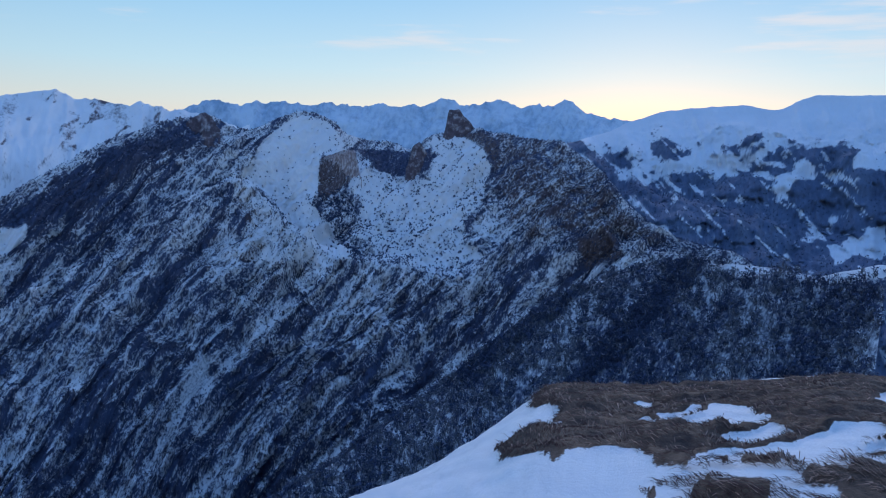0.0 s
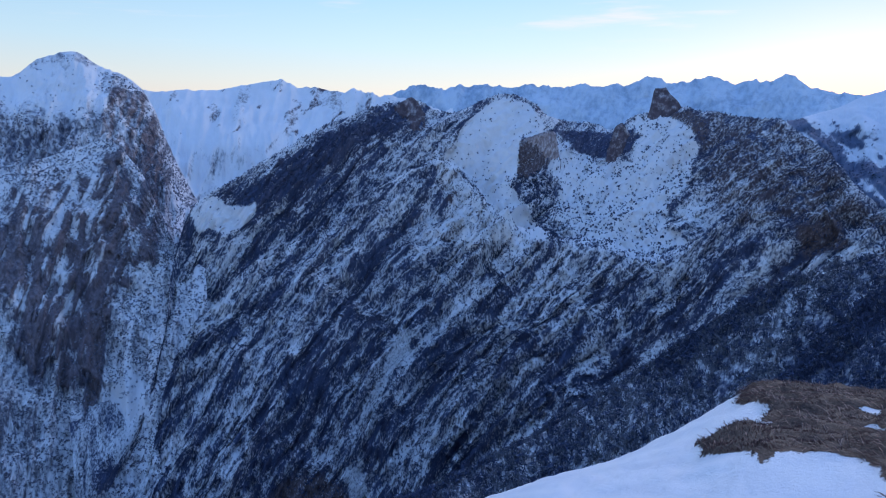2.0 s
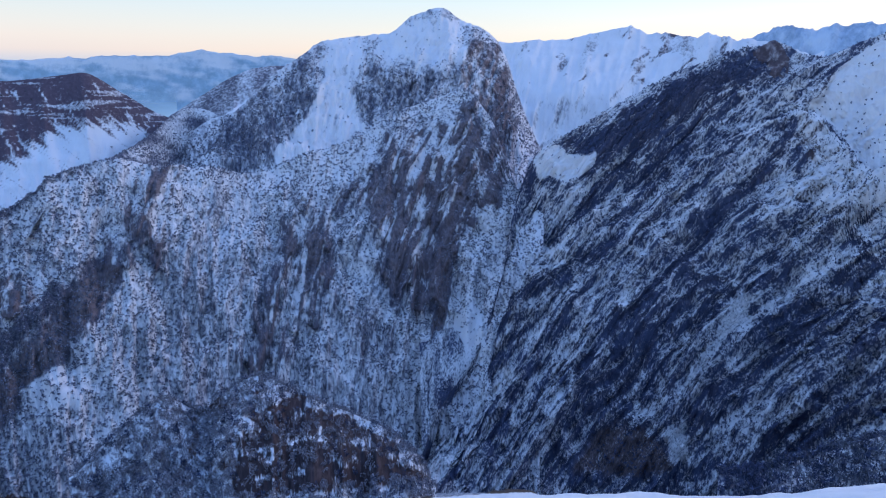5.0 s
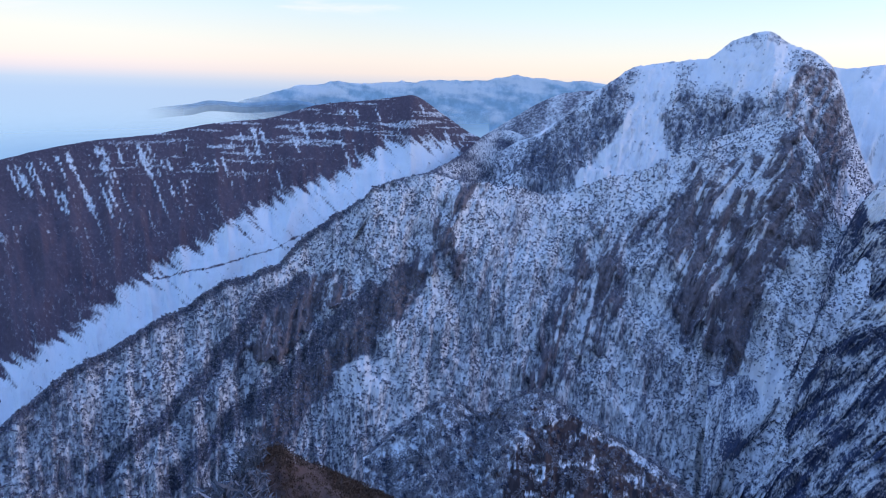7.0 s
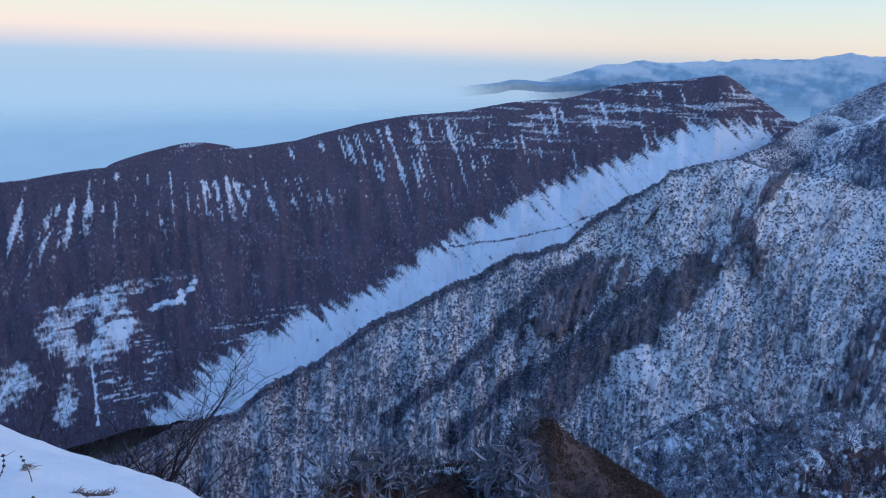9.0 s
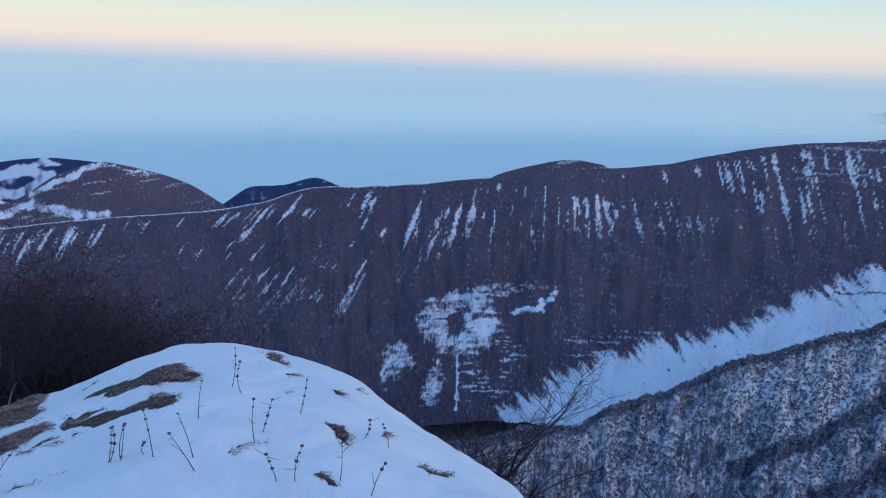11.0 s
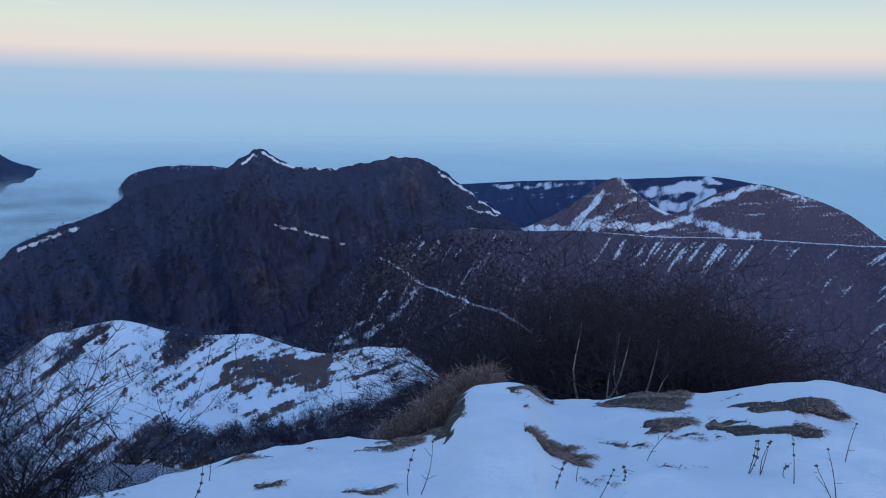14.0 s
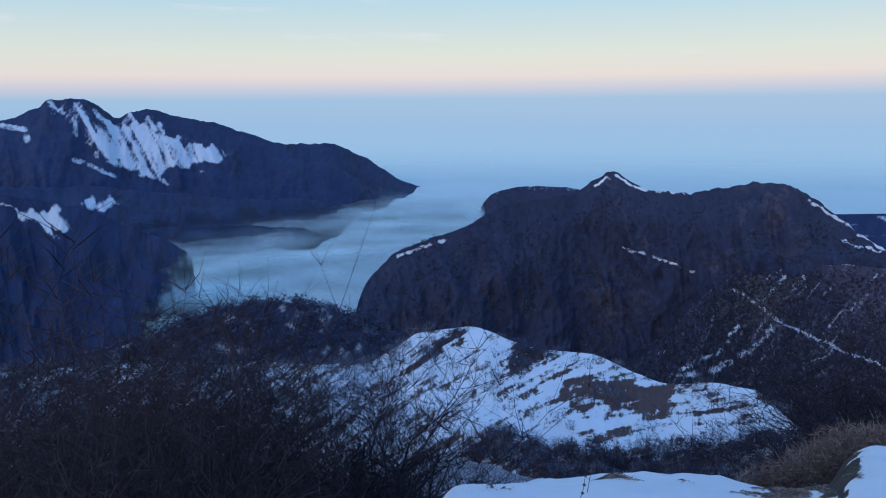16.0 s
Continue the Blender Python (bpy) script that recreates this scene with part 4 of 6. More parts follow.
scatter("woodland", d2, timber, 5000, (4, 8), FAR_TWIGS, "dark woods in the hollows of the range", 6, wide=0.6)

G_RANGE = [(48.4, 0.03, 4850), (52, 0.46, 4850), (56.5, 0.7, 4850), (58.4, 1.01, 4850), (60.3, 0.65, 4850), (63.6, 0.64, 4850), (70.3, 0.6, 4850), (72.8, 0.49, 4850), (75.7, -0.06, 4850), (78.1, -0.6, 4850), (80.1, -1.14, 4850)]
gr = Land([[(p[0], -5.0, 4700) for p in G_RANGE], G_RANGE, [(p[0], -2.6, 4940) for p in G_RANGE]], 200, (60, 4), rough=16, size=300, gully=10, width=150, slant=10, seed=50)
# foot and left end turn transparent to imitate haze
gr.solid = np.where(gr.V > 1, 1, np.maximum(step(gr.V, 0.55, 0.92), 1 - step(gr.A, 70, 78))) * (1 - step(gr.A, gr.A.max() - 6, gr.A.max()))
gr.pts[..., 2] += 14 * (ridged(gr.A / 1.4, 0 * gr.A, 4, 51) - 0.3) * step(gr.V, 0.8, 1.0)
gr.build("horizon_range", HAZY, 0.05 + 0.6 * step(gr.V, 0.7, 0.95) + 1.1 * fbm(gr.across / 170, gr.along / 40, 5, 3), "snowy range on the horizon above the clouds, paled by painted haze")
G_ISLE = [(66.2, -2.13, 4700), (69.6, -1.43, 4700), (72.9, -0.98, 4700), (74.5, -0.72, 4700), (77.8, -0.85, 4700), (80.5, -0.66, 4700), (81.7, -0.88, 4700), (83.6, -1.05, 4700), (85.1, -1.23, 4700)]
gi = Land([[(p[0], p[1] - 0.75, 4650) for p in G_ISLE], G_ISLE, [(p[0], p[1] - 0.75, 4760) for p in G_ISLE]], 80, (30, 4), rough=4, size=300, seed=52)
# the island's base and ends fade out, also as haze
gi.solid = 0.7 * np.where(gi.V > 1, 1, step(gi.V, 0.35, 0.9)) * step(gi.A, gi.A.min(), gi.A.min() + 4) * (1 - step(gi.A, gi.A.max() - 5, gi.A.max()))
gi.build("cloud_island", ISLE, 0.0 + 0 * gi.A, "hill like an island in the sea of clouds, haze in its colour", "hill")

BROWN = [(59.1, -7.55, 1640), (59.7, -5.33, 1620), (60.3, -3.86, 1610), (61.6, -3.15, 1600), (63.6, -1.76, 1580), (65.9, -0.44, 1550), (68.2, -0.69, 1550), (72.3, -0.99, 1550), (76.5, -1.95, 1520), (80.8, -2.36, 1500), (85, -3.05, 1500), (88.3, -3.31, 1500), (93.2, -4.09, 1500), (97.1, -5, 1500), (102.7, -5.57, 1500), (104.5, -5.65, 1500), (107.8, -6.23, 1500), (111.7, -6.57, 1490), (117.3, -7.04, 1480), (123.5, -7.19, 1480), (127.4, -8.24, 1460), (131.6, -8.72, 1450), (139.9, -8.96, 1440), (145.1, -9.18, 1420), (150.2, -9.1, 1400), (155.2, -9.26, 1380), (158.3, -9.13, 1350), (161.1, -9.52, 1330), (163.7, -9.95, 1300), (165.9, -10.38, 1280), (168.1, -12.3, 1150), (170.8, -15.72, 1080), (173.5, -19.05, 1020), (176.2, -22.25, 980)]
br = Land([level(BROWN, 0.62, -430), BROWN, level(BROWN, 1.35, -400)], 860, (190, 12), rough=14, size=120, gully=17, width=62, slant=0, crag=3, seed=60, keep=0.15)
slope_ = br.A - 0.95 * br.R
comb = fbm(slope_ / 0.5, (br.A + br.R) / 6, 3, 65)
fine_comb = fbm(slope_ / 0.2, (br.A + br.R) / 4, 3, 70)
valley = step(-br.gap([(108.68, -24.12), (106.38, -22.94), (103.94, -21.11), (98.28, -18.96), (92.78, -17.03), (89.71, -15.35), (87.05, -13.78), (84.4, -12.16), (79.99, -10.08), (76.5, -7.94), (72.2, -6.64), (69.67, -5.55), (67.62, -4.27), (64.76, -3.61), (62.28, -4.59), (63.77, -6.89), (72.12, -10.48), (76.48, -13.97), (85.46, -18.1), (94.42, -22.43), (100.83, -24.72), (106.11, -26.72), (108.25, -26.22)], True, 0.3, 0.8, 4, 1.2) + 0.8 * comb + 0.8 * fine_comb + 0.5 * fbm(br.A / 1.5, br.R / 1.5, 3, 56), -1.0, 0.8)
swirl = np.maximum.reduce([w * br.inside(p, 0.55, 0.6, 0.45) for p, w in (
    ([(116.0, -17.2), (115.0, -16.0), (113.0, -15.1), (111.0, -14.7), (109.0, -14.6), (106.4, -14.5), (104.8, -14.2), (104.6, -14.5), (106.4, -14.9), (108.6, -15.2), (109.7, -16.0), (111.0, -16.9), (112.3, -18.2), (112.8, -19.4), (113.7, -19.9), (114.6, -18.9), (115.5, -18.3)], 0.8),
    ([(112.7, -19.0), (111.7, -17.2), (109.7, -16.3), (109.2, -17.6), (109.7, -19.0), (111.3, -19.9), (112.6, -19.9)], 1.1),
    ([(114.8, -20.8), (113.7, -19.9), (113.4, -21.3), (114.1, -23.3), (115.3, -23.5), (114.9, -21.9)], 1.0),
    ([(118.7, -21.1), (118.2, -19.2), (116.7, -18.9), (115.7, -19.7), (115.4, -21.0), (117.2, -21.5), (118.6, -22.5)], 0.75))])
swirl = np.maximum(swirl, br.ribbon([(108, -16.5), (106.3, -16.2), (104.7, -15)], 0.35, 0.3, 0.5))
swirl = swirl * (1 - br.inside([(113.2, -18.8), (113.0, -17.0), (111.7, -16.1), (111.9, -17.9)], 0.25, 0.3, 0.5)) * (1 - br.inside([(113.4, -19.9), (112.6, -20.2), (112.4, -23.7), (113.1, -23.8)], 0.2, 0.2, 0.5))
slides = np.maximum.reduce([br.ribbon(p, 0.16, 0.2, 0.5) for p in ([(112.5, -20.1), (112.3, -22), (112.4, -24)], [(105.9, -15.5), (105.7, -16.5)], [(117.6, -20.1), (118.6, -21.4)])])
hem = np.maximum(br.inside([(112.8, -19.3), (108.5, -17.5), (106, -20), (107.6, -22.4), (109.3, -23.6), (112.3, -23.8)], 1.2, 0.6), br.inside([(104, -18.2), (95.7, -16.8), (97, -18.1), (100.6, -19.7), (103.5, -20.3)], 0.8, 0.5))
lines = np.maximum.reduce([br.ribbon(p, w, 0.25, 0.7) for p, w in (
    ([(162.8, -13.74), (164.54, -15.7), (167.21, -17.65), (169.9, -18.07)], 0.3),
    ([(165.45, -14), (166.77, -16.16), (169.45, -17.65)], 0.2),
    ([(159.02, -14.69), (160.96, -16.47)], 0.1))])
under = 1 - br.V
lean = np.interp(br.A, [60, 96, 112, 122, 132, 170], [-0.4, -0.35, 0.2, 0.6, 1.0, 1.0])
s = br.across + lean * br.along
run = fbm(s / 7.5, br.along / 110, 3, 63) + 0.6 * fbm(s / 3.5, br.along / 14, 3, 64) + 0.45 * fbm(s / 60, br.along / 25, 2, 62)
depth = np.interp(br.A, [60, 80, 100, 112, 121, 129, 137, 168], [0.4, 0.55, 0.5, 0.5, 0.95, 0.7, 0.3, 0.25])
terraces = 0.62 * step(fbm(br.A / 2.8, (br.R + 0.04 * br.A) / 0.12, 3, 69) + 0.35 * fbm(br.A / 1.2, br.R / 1.0, 3, 57), 0.08, 0.4) * hem
gully = step(run, 0.24, 0.62) * (1 - step(under, 0.45 * depth, depth)) * step(under, 0.015, 0.05)
tracks = step(fbm((br.A + 2.5 * br.R) / 3.5, (br.R - 0.06 * br.A) / 0.2, 3, 66), 0.12, 0.4) * (1 - step(br.A, 80, 98)) * (1 - step(under, 0.14, 0.36))
snow = np.maximum.reduce([0.13 + 0.12 * run, terraces, 0.64 * gully, 0.5 * tracks, 0.98 * valley * (1 + 0.3 * comb) * (1 - 0.55 * step(fine_comb + 0.6 * comb, 0.3, 0.6) * (1 - step(br.A, 92, 99))) - 0.7 * br.ribbon([(85.3, -13.2), (80.9, -12.66), (76.49, -11.6), (72.99, -10.15)], 0.09, 0.15), swirl * (0.68 + 0.45 * fbm(br.A / 0.5, br.R / 0.4, 5, 68) + 0.45 * fbm(br.A / 1.6, (br.R + 0.05 * br.A) / 0.16, 3, 50)), 0.8 * slides, (0.42 + 0.5 * comb) * lines])
snow = np.maximum(snow, 0.75 * (1 - step(np.abs(br.V - 1), 0.0, 0.012)) * step(br.A, 100, 125) * (1 - step(br.A, 146, 154)))
end = step(br.A, 146, 154)
run_end = fbm((br.across + 0.9 * br.along) / 11, br.along / 70, 4, 61)
snow = np.maximum(snow, end * step(br.V, 0.25, 0.6) * (0.0 + 0.45 * run_end))
br.rock = step(br.A + 6 * fbm(br.A / 4, br.R / 3, 4, 59), 151, 160) * np.maximum(step(0.97 - br.V, 0.0, 0.2), step(br.A, 158, 162))
br.rock = np.maximum(br.rock, 0.32 * step(br.A, 98, 114))
scree = step(ridged((br.across + 1.1 * br.along) / 26, br.along / 160, 3, 58), 0.35, 0.8) * end * step(br.V, 0.15, 0.4) * (1 - step(br.V, 0.75, 0.95))
br.rock = br.rock * (1 - 0.7 * scree)
snow = np.maximum(snow, scree * (0.3 + 0.5 * run_end))
path = br.ribbon([(165.93, -11.42), (162.36, -13.6), (159.24, -14.7), (156.59, -15.43), (152.17, -17.85)], 0.13, 0.15, 0.7)
snow = np.maximum(snow, 0.85 * path)
br.build("heath_ridge", HEATH, snow, "long brown heath ridge with snow lying in its gullies")
scatter("woodland", br, step(br.A, 152, 160) * (1.05 - step(br.V, 0.9, 1.0)) * (1 - 0.6 * lines), 11000, (3, 6), NAVY, "dark bare woods on the end of the heath ridge", 7, thin=0.15, wide=0.5)
scatter("pale_scrub", br, br.inside([(161, -10.3), (165.5, -10.6), (167, -14), (163.5, -14.2)], 0.6, 0.8), 420, (4, 8), PALE, "pale bare bushes beside the hill path", 12, wide=0.5)
scatter("scrub", br, 0.08 + end, 1800, (3, 6), PALE, "pale scrub on the end of the heath ridge", 7, thin=0.13, wide=0.5)

hills = (
    ([(140.3, -8.83, 1740), (143.4, -7.77, 1760), (145.9, -6.61, 1780), (148, -4.99, 1780), (150.6, -6.57, 1780), (153.1, -8.2, 1740), (155.2, -8.97, 1700)], "pyramid shaped brown hill with snow on its edges", HEATH,
     [([(148.97, -6.16), (149.83, -7.21), (151.04, -8.54)], 0.35), ([(146.78, -6.6), (148.28, -7.44), (149.78, -8.48)], 0.22), ([(147.94, -5.07), (145.93, -6.61), (144.22, -7.47)], 0.2), ([(155.17, -9.05), (151.89, -9.02), (148.51, -8.58), (145.09, -8.45), (142.49, -7.77), (140.75, -8.32), (138.13, -8.73)], 0.4)]),
    ([(129, -9.15, 1900), (130.1, -8.34, 1900), (133, -6.49, 1900), (136, -5.48, 1900), (138.2, -5.03, 1900), (140.8, -5.74, 1900), (144.2, -7.47, 1900)], "rounded brown hill with snow bands", HEATH, [([(138.18, -5.12), (140.33, -5.95), (142.49, -7.16)], 0.3), ([(138.18, -5.12), (136.66, -5.49), (135.14, -6.1)], 0.15), ([(155.17, -9.05), (151.89, -9.02), (148.51, -8.58), (145.09, -8.45), (142.49, -7.77), (140.75, -8.32), (138.13, -8.73)], 0.5)]),
    ([(134.7, -6.52, 2080), (136.9, -5.49, 2080), (139.5, -4.88, 2080), (141.6, -4.68, 2080), (145.1, -4.9, 2080), (149.3, -5.19, 2080), (155, -5.46, 2080), (159.3, -5.77, 2080), (163.4, -6.04, 2080), (167.6, -6.32, 2080)], "flat brown upland with snow fields, blue haze in its colour", HAZE_BLUE, [([(145.49, -6.05), (142.92, -5.37), (141.41, -5.87), (142.92, -6.91), (144.64, -6.91)], 0.6), ([(157.2, -5.82), (155.03, -5.91), (152.19, -5.67)], 0.25), ([(142.92, -5.45), (141.84, -4.81), (140.77, -5.19)], 0.25)]),
    ([(120.1, -7.68, 1950), (121.7, -7.07, 1950), (123.4, -6.48, 1950), (125.8, -7, 1950), (127.9, -7.07, 1950), (130.1, -8.25, 1950), (131.2, -8.8, 1950)], "small dark hill with a snow patch", HAZE_BLUE, []),
    ([(100.3, -5.94, 1850), (101.8, -5.24, 1850), (104.1, -4.97, 1850), (106.6, -5.36, 1850), (109.6, -6.19, 1850), (110.8, -6.85, 1850)], "low brown hill behind the heath ridge", HEATH, []))
for rows, label, mat, bands in hills:
    h = Land([level(rows, 0.8, -420), rows, level(rows, 1.2, -420)], 150, (80, 10), rough=5, size=120, gully=4, width=70, seed=70)
    snow = 0.12 + 0.15 * fbm(h.across / 50, h.along / 90, 4, 71)
    thin = (0.7 if mat is HAZE_BLUE else 1) * step(fbm((h.A + 2 * h.R) / 2.0, (h.R + 0.12 * h.A) / 0.2, 3, 72), 0.22, 0.5) * 0.44
    for p, w in bands:
        snow = np.maximum(snow, (0.66 + 0.6 * fbm(h.across / 16, h.along / 30, 4, 74)) * h.ribbon(p, w, 0.3, 0.6))
    h.build("heath_hill", mat, np.maximum(snow, thin), label, "hill")

C_HILL = [(153.5, -9.94, 1510), (155.5, -8.8, 1490), (156.9, -7.88, 1470), (158.3, -6.94, 1450), (159.7, -5.89, 1430), (161.1, -4.81, 1410), (162.6, -4.06, 1390), (164.1, -3.91, 1400), (165.5, -4.08, 1400), (167.8, -4.59, 1410), (170.1, -4.95, 1420), (172.1, -4.71, 1430), (173.7, -4, 1435), (174.8, -3.48, 1440), (175.8, -3.88, 1440), (177, -4.61, 1430), (178.2, -5.18, 1400), (179.9, -5.38, 1370), (182.3, -5.84, 1330), (183.6, -6.37, 1310), (184.6, -6.99, 1290), (185.9, -7.6, 1260), (188.5, -8.56, 1220), (191.2, -9.59, 1180), (192.7, -10.95, 1150), (193.8, -12.43, 1120), (194.5, -15.18, 1050), (195, -18.12, 1000), (195.8, -22.62, 960)]
ch = Land([level(C_HILL, 0.86, -480), C_HILL, level(C_HILL, 1.3, -450)], 420, (130, 12), rough=34, size=190, gully=30, width=110, slant=-32, crag=3, seed=80, keep=0.2, stretch=2.2)
snow = 0.04 + 0.2 * fbm(ch.across / 50, ch.along / 60, 4, 81)
for p, w in (([(176.1, -4.31), (174.74, -3.56), (173.7, -4.15), (172.01, -4.57), (169.65, -4.77)], 0.16), ([(173.86, -8.83), (172.05, -9.06), (170.32, -9.71), (168.7, -10.49)], 0.16), ([(161.48, -4.82), (160.17, -5.73), (158.86, -6.56), (156.68, -7.94)], 0.16),
             ([(159.26, -7.5), (156.89, -8.12)], 0.14), ([(160.07, -9.11), (158.14, -9.01)], 0.14), ([(187.25, -8.65), (189.17, -9.15), (191.06, -9.83)], 0.2)):
    snow = np.maximum(snow, (0.6 + 0.6 * fbm(ch.A / 0.4, ch.R / 0.4, 3, 88)) * ch.ribbon(p, w, 0.15, 0.5))
furrow = ridged((ch.across + 0.4 * ch.along) / 75, ch.along / 150, 4, 99)
ch.push(32 * furrow * step(1 - ch.V, 0.03, 0.2) + 50 * ridged((ch.across + 0.4 * ch.along) / 210, ch.along / 420, 3, 87) * step(1 - ch.V, 0.03, 0.35))
snow = snow + 0.12 * furrow
ch.rock = step(fbm(ch.across / 55, ch.along / 85, 5, 83) + 0.35 * furrow, 0.0, 0.5) * (0.4 + 0.6 * step(fbm(ch.A / 4, ch.R / 4, 2, 82), -0.25, 0.25)) * step(fbm(ch.A / 0.9, ch.R / 0.7, 5, 81), -0.3, 0.3)
ch.pts[..., 2] += 5 * fbm(ch.A / 0.6, 0 * ch.A, 4, 54) * step(1.2 - np.abs(ch.V - 1), 0.9, 1.2)
ch.build("wooded_hill", WOODS, snow, "dark wooded hill with thin snow on its tops", "hill")
scatter("woodland", ch, (0.4 + step(fbm(ch.A / 2.5, ch.R / 2.5, 4, 84), -0.2, 0.3)) * step(1 - ch.V, 0.02, 0.2), 9000, (3, 6), NAVY, "bare woods covering the dark hill", 6, thin=0.16, wide=0.55)
scatter("pale_woodland", ch, step(fbm(ch.A / 1.6, ch.R / 1.5, 5, 86), 0.18, 0.5) * step(-ch.R, 5.5, 9), 2000, (2.5, 5.5), PALE, "paler bare woods on the dark hill", 6, thin=0.16, wide=0.55)

C_BACK = [(174.1, -5.81, 1560), (176.6, -4.9, 1560), (178.3, -4.55, 1560), (180, -4.45, 1560), (181.7, -4.51, 1560), (183.2, -4.87, 1560), (183.9, -5.22, 1560), (184.3, -5.61, 1560), (184.6, -6.04, 1560)]
cb = Land([level(C_BACK, 0.8, -450), C_BACK, level(C_BACK, 1.2, -450)], 120, (50, 10), rough=10, size=100, gully=8, width=40, seed=85)
cb.solid = 1 - step(cb.A + 0.4 * fbm(cb.A, cb.R, 3, 89), cb.A.max() - 0.6, cb.A.max() - 0.05)
cb.build("wooded_hill", WOODS, 0.15 + 0.2 * fbm(cb.A / 1.2, cb.R / 0.6, 4, 81) + 0.2 * (1 - step(np.abs(cb.V - 1), 0.0, 0.05)), "low wooded hill end above the fog", "hill")

for rows, label, spots, reach in (
        ([(186.8, -5.02, 3700), (189.6, -4.43, 3640), (191.5, -3.49, 3600), (194.1, -2.04, 3550), (196.6, -1.24, 3500), (198.7, -1.41, 3500), (201.5, -0.7, 3500), (204.2, 0.18, 3500), (206.1, 0.41, 3550), (208.7, 1.14, 3600), (209.7, 0.9, 3600), (210.6, 0.54, 3600), (212.3, 1.44, 3600), (214.4, 1.63, 3600), (215.4, 1.24, 3600), (216.7, 0.6, 3600), (217.7, 0.23, 3600), (220.3, -0.49, 3600), (223.8, -1.34, 3600)], "far mountain with a snow covered summit, blue haze in its colour", 0, 0.66),
        ([(191.6, -7.17, 2800), (194.1, -6.38, 2770), (195.8, -5.76, 2750), (197.9, -5.4, 2720), (202.9, -5.31, 2700), (207.6, -4.7, 2700), (213, -4.15, 2700), (218.1, -3.98, 2700), (224.1, -3.73, 2700)], "dark wooded mountain foot rising from fog, hazed blue in its colour", 1, 0.52),
        ([(195.1, -9.19, 2240), (196.4, -8.31, 2220), (197.4, -7.78, 2200), (200.5, -7.46, 2200), (206.5, -7.17, 2150), (213.3, -7.64, 2150), (218.4, -8.05, 2100), (224.4, -7.18, 2100)], "dark wooded spur at the edge of the fog", 2, 0.74),
        ([(205.7, -17.84, 1200), (206, -14.16, 1220), (206.3, -9.56, 1240), (207, -8.79, 1250), (208.1, -8.08, 1260), (210, -7.19, 1270), (212.1, -6.33, 1280), (214.8, -5.31, 1290), (218.1, -4.53, 1300), (224.1, -3.73, 1300)], "dark wooded slope rising out of the fog", 3, 0.72)):
    j = Land([level(rows, reach, -460), rows, level(rows, 1.1, -420)], 320, (130, 8), rough=26, size=320, gully=20, width=110, slant=20, seed=90 + spots)
    far = float(np.median(j.D))
    fold = ridged((j.across - 0.5 * j.along) / (0.05 * far), j.along / (0.14 * far), 4, 97 + spots)
    j.push(0.024 * far * fold * step(1 - j.V, 0.02, 0.2))
    j.rock = step(0.5 * fold + 0.8 * fbm(j.across / (0.03 * far), j.along / (0.025 * far), 5, 92), 0.1, 0.6)
    snow = -0.15 + 0.15 * fbm(j.A / 2, j.R / 2, 4, 91) + 0.1 * fold
    for p, closed in (([(214.76, 1.55), (213.95, 1.56), (212.67, 1.28), (211.32, 0.34), (210.45, -0.11), (209.87, 0.62), (208.71, 0.32), (207.34, -0.62), (205.46, -1.26), (204.12, -1.84), (203.23, -2.33), (203.96, -2.74), (205.93, -2.96), (207.47, -3.18), (207.82, -3.97), (209.36, -3.3), (211.14, -2.48), (212.33, -1.54), (213.14, -0.54), (213.84, 0.22), (214.49, 0.66)], 1), ([(213.58, -2.42), (211.14, -3.28)], 0), ([(217.75, 0.03), (216.47, -0.21), (216.2, -0.95)], 0),
                      ([(213.31, -5.35), (211.98, -5.01), (210.66, -5.33), (211.54, -5.74), (212.98, -5.76)], 1), ([(218.16, -5.13), (216.65, -5.46), (215.31, -5.65), (212.95, -7.07), (214.26, -7.13), (215.37, -6.42), (215.22, -7.58), (216.06, -6.51)], 1)):
        snow = np.maximum(snow, (0.72 + 0.95 * fbm((j.across - 1.1 * j.along) / 26, (j.across + j.along) / 190, 4, 93)) * j.inside(p, 0.35, 0.7, 0.7) if closed else (0.6 + 0.5 * fbm(j.A / 0.5, j.R / 0.3, 3, 94)) * j.ribbon(p, 0.3, 0.3))
    lap = -330 + 18 * fbm(j.A / 1.5, j.R / 1.5, 4, 95)
    j.solid = step(j.Z, lap, lap + (70 if spots else 40))
    if spots == 3:
        j.solid = step(j.A + 1.8 * fbm(j.A / 1.2, j.R / 0.9, 5, 96) - 0.45 * np.clip(-9 - j.R, 0, 9), j.A.min() + 0.9, j.A.min() + 2.3)
    j.pts[..., 2] += 0.0035 * far * fbm(j.A / 0.7, 0 * j.A, 4, 55) * step(1.2 - np.abs(j.V - 1), 0.9, 1.2)
    j.build("valley_mountain", HAZE_BLUE, snow, label)

K_KNOLL = [(159, -23.14, 175), (160.2, -21.35, 180), (161.8, -19.92, 185), (164.2, -18.34, 195), (166.5, -18.24, 200), (170.2, -18.63, 215), (172.7, -18.04, 225), (176.1, -17.04, 235), (179.6, -16.88, 240), (182.3, -16.26, 250), (183.6, -15.74, 255), (185.4, -15.21, 260), (187.6, -15.44, 262), (189.4, -15.61, 260), (191.7, -16.94, 255), (193.9, -17.94, 250), (197.4, -17.93, 245), (202.1, -17.32, 240), (208.2, -16.79, 230), (215.7, -16.36, 220), (219.1, -16.14, 215), (225.2, -15.42, 210)]
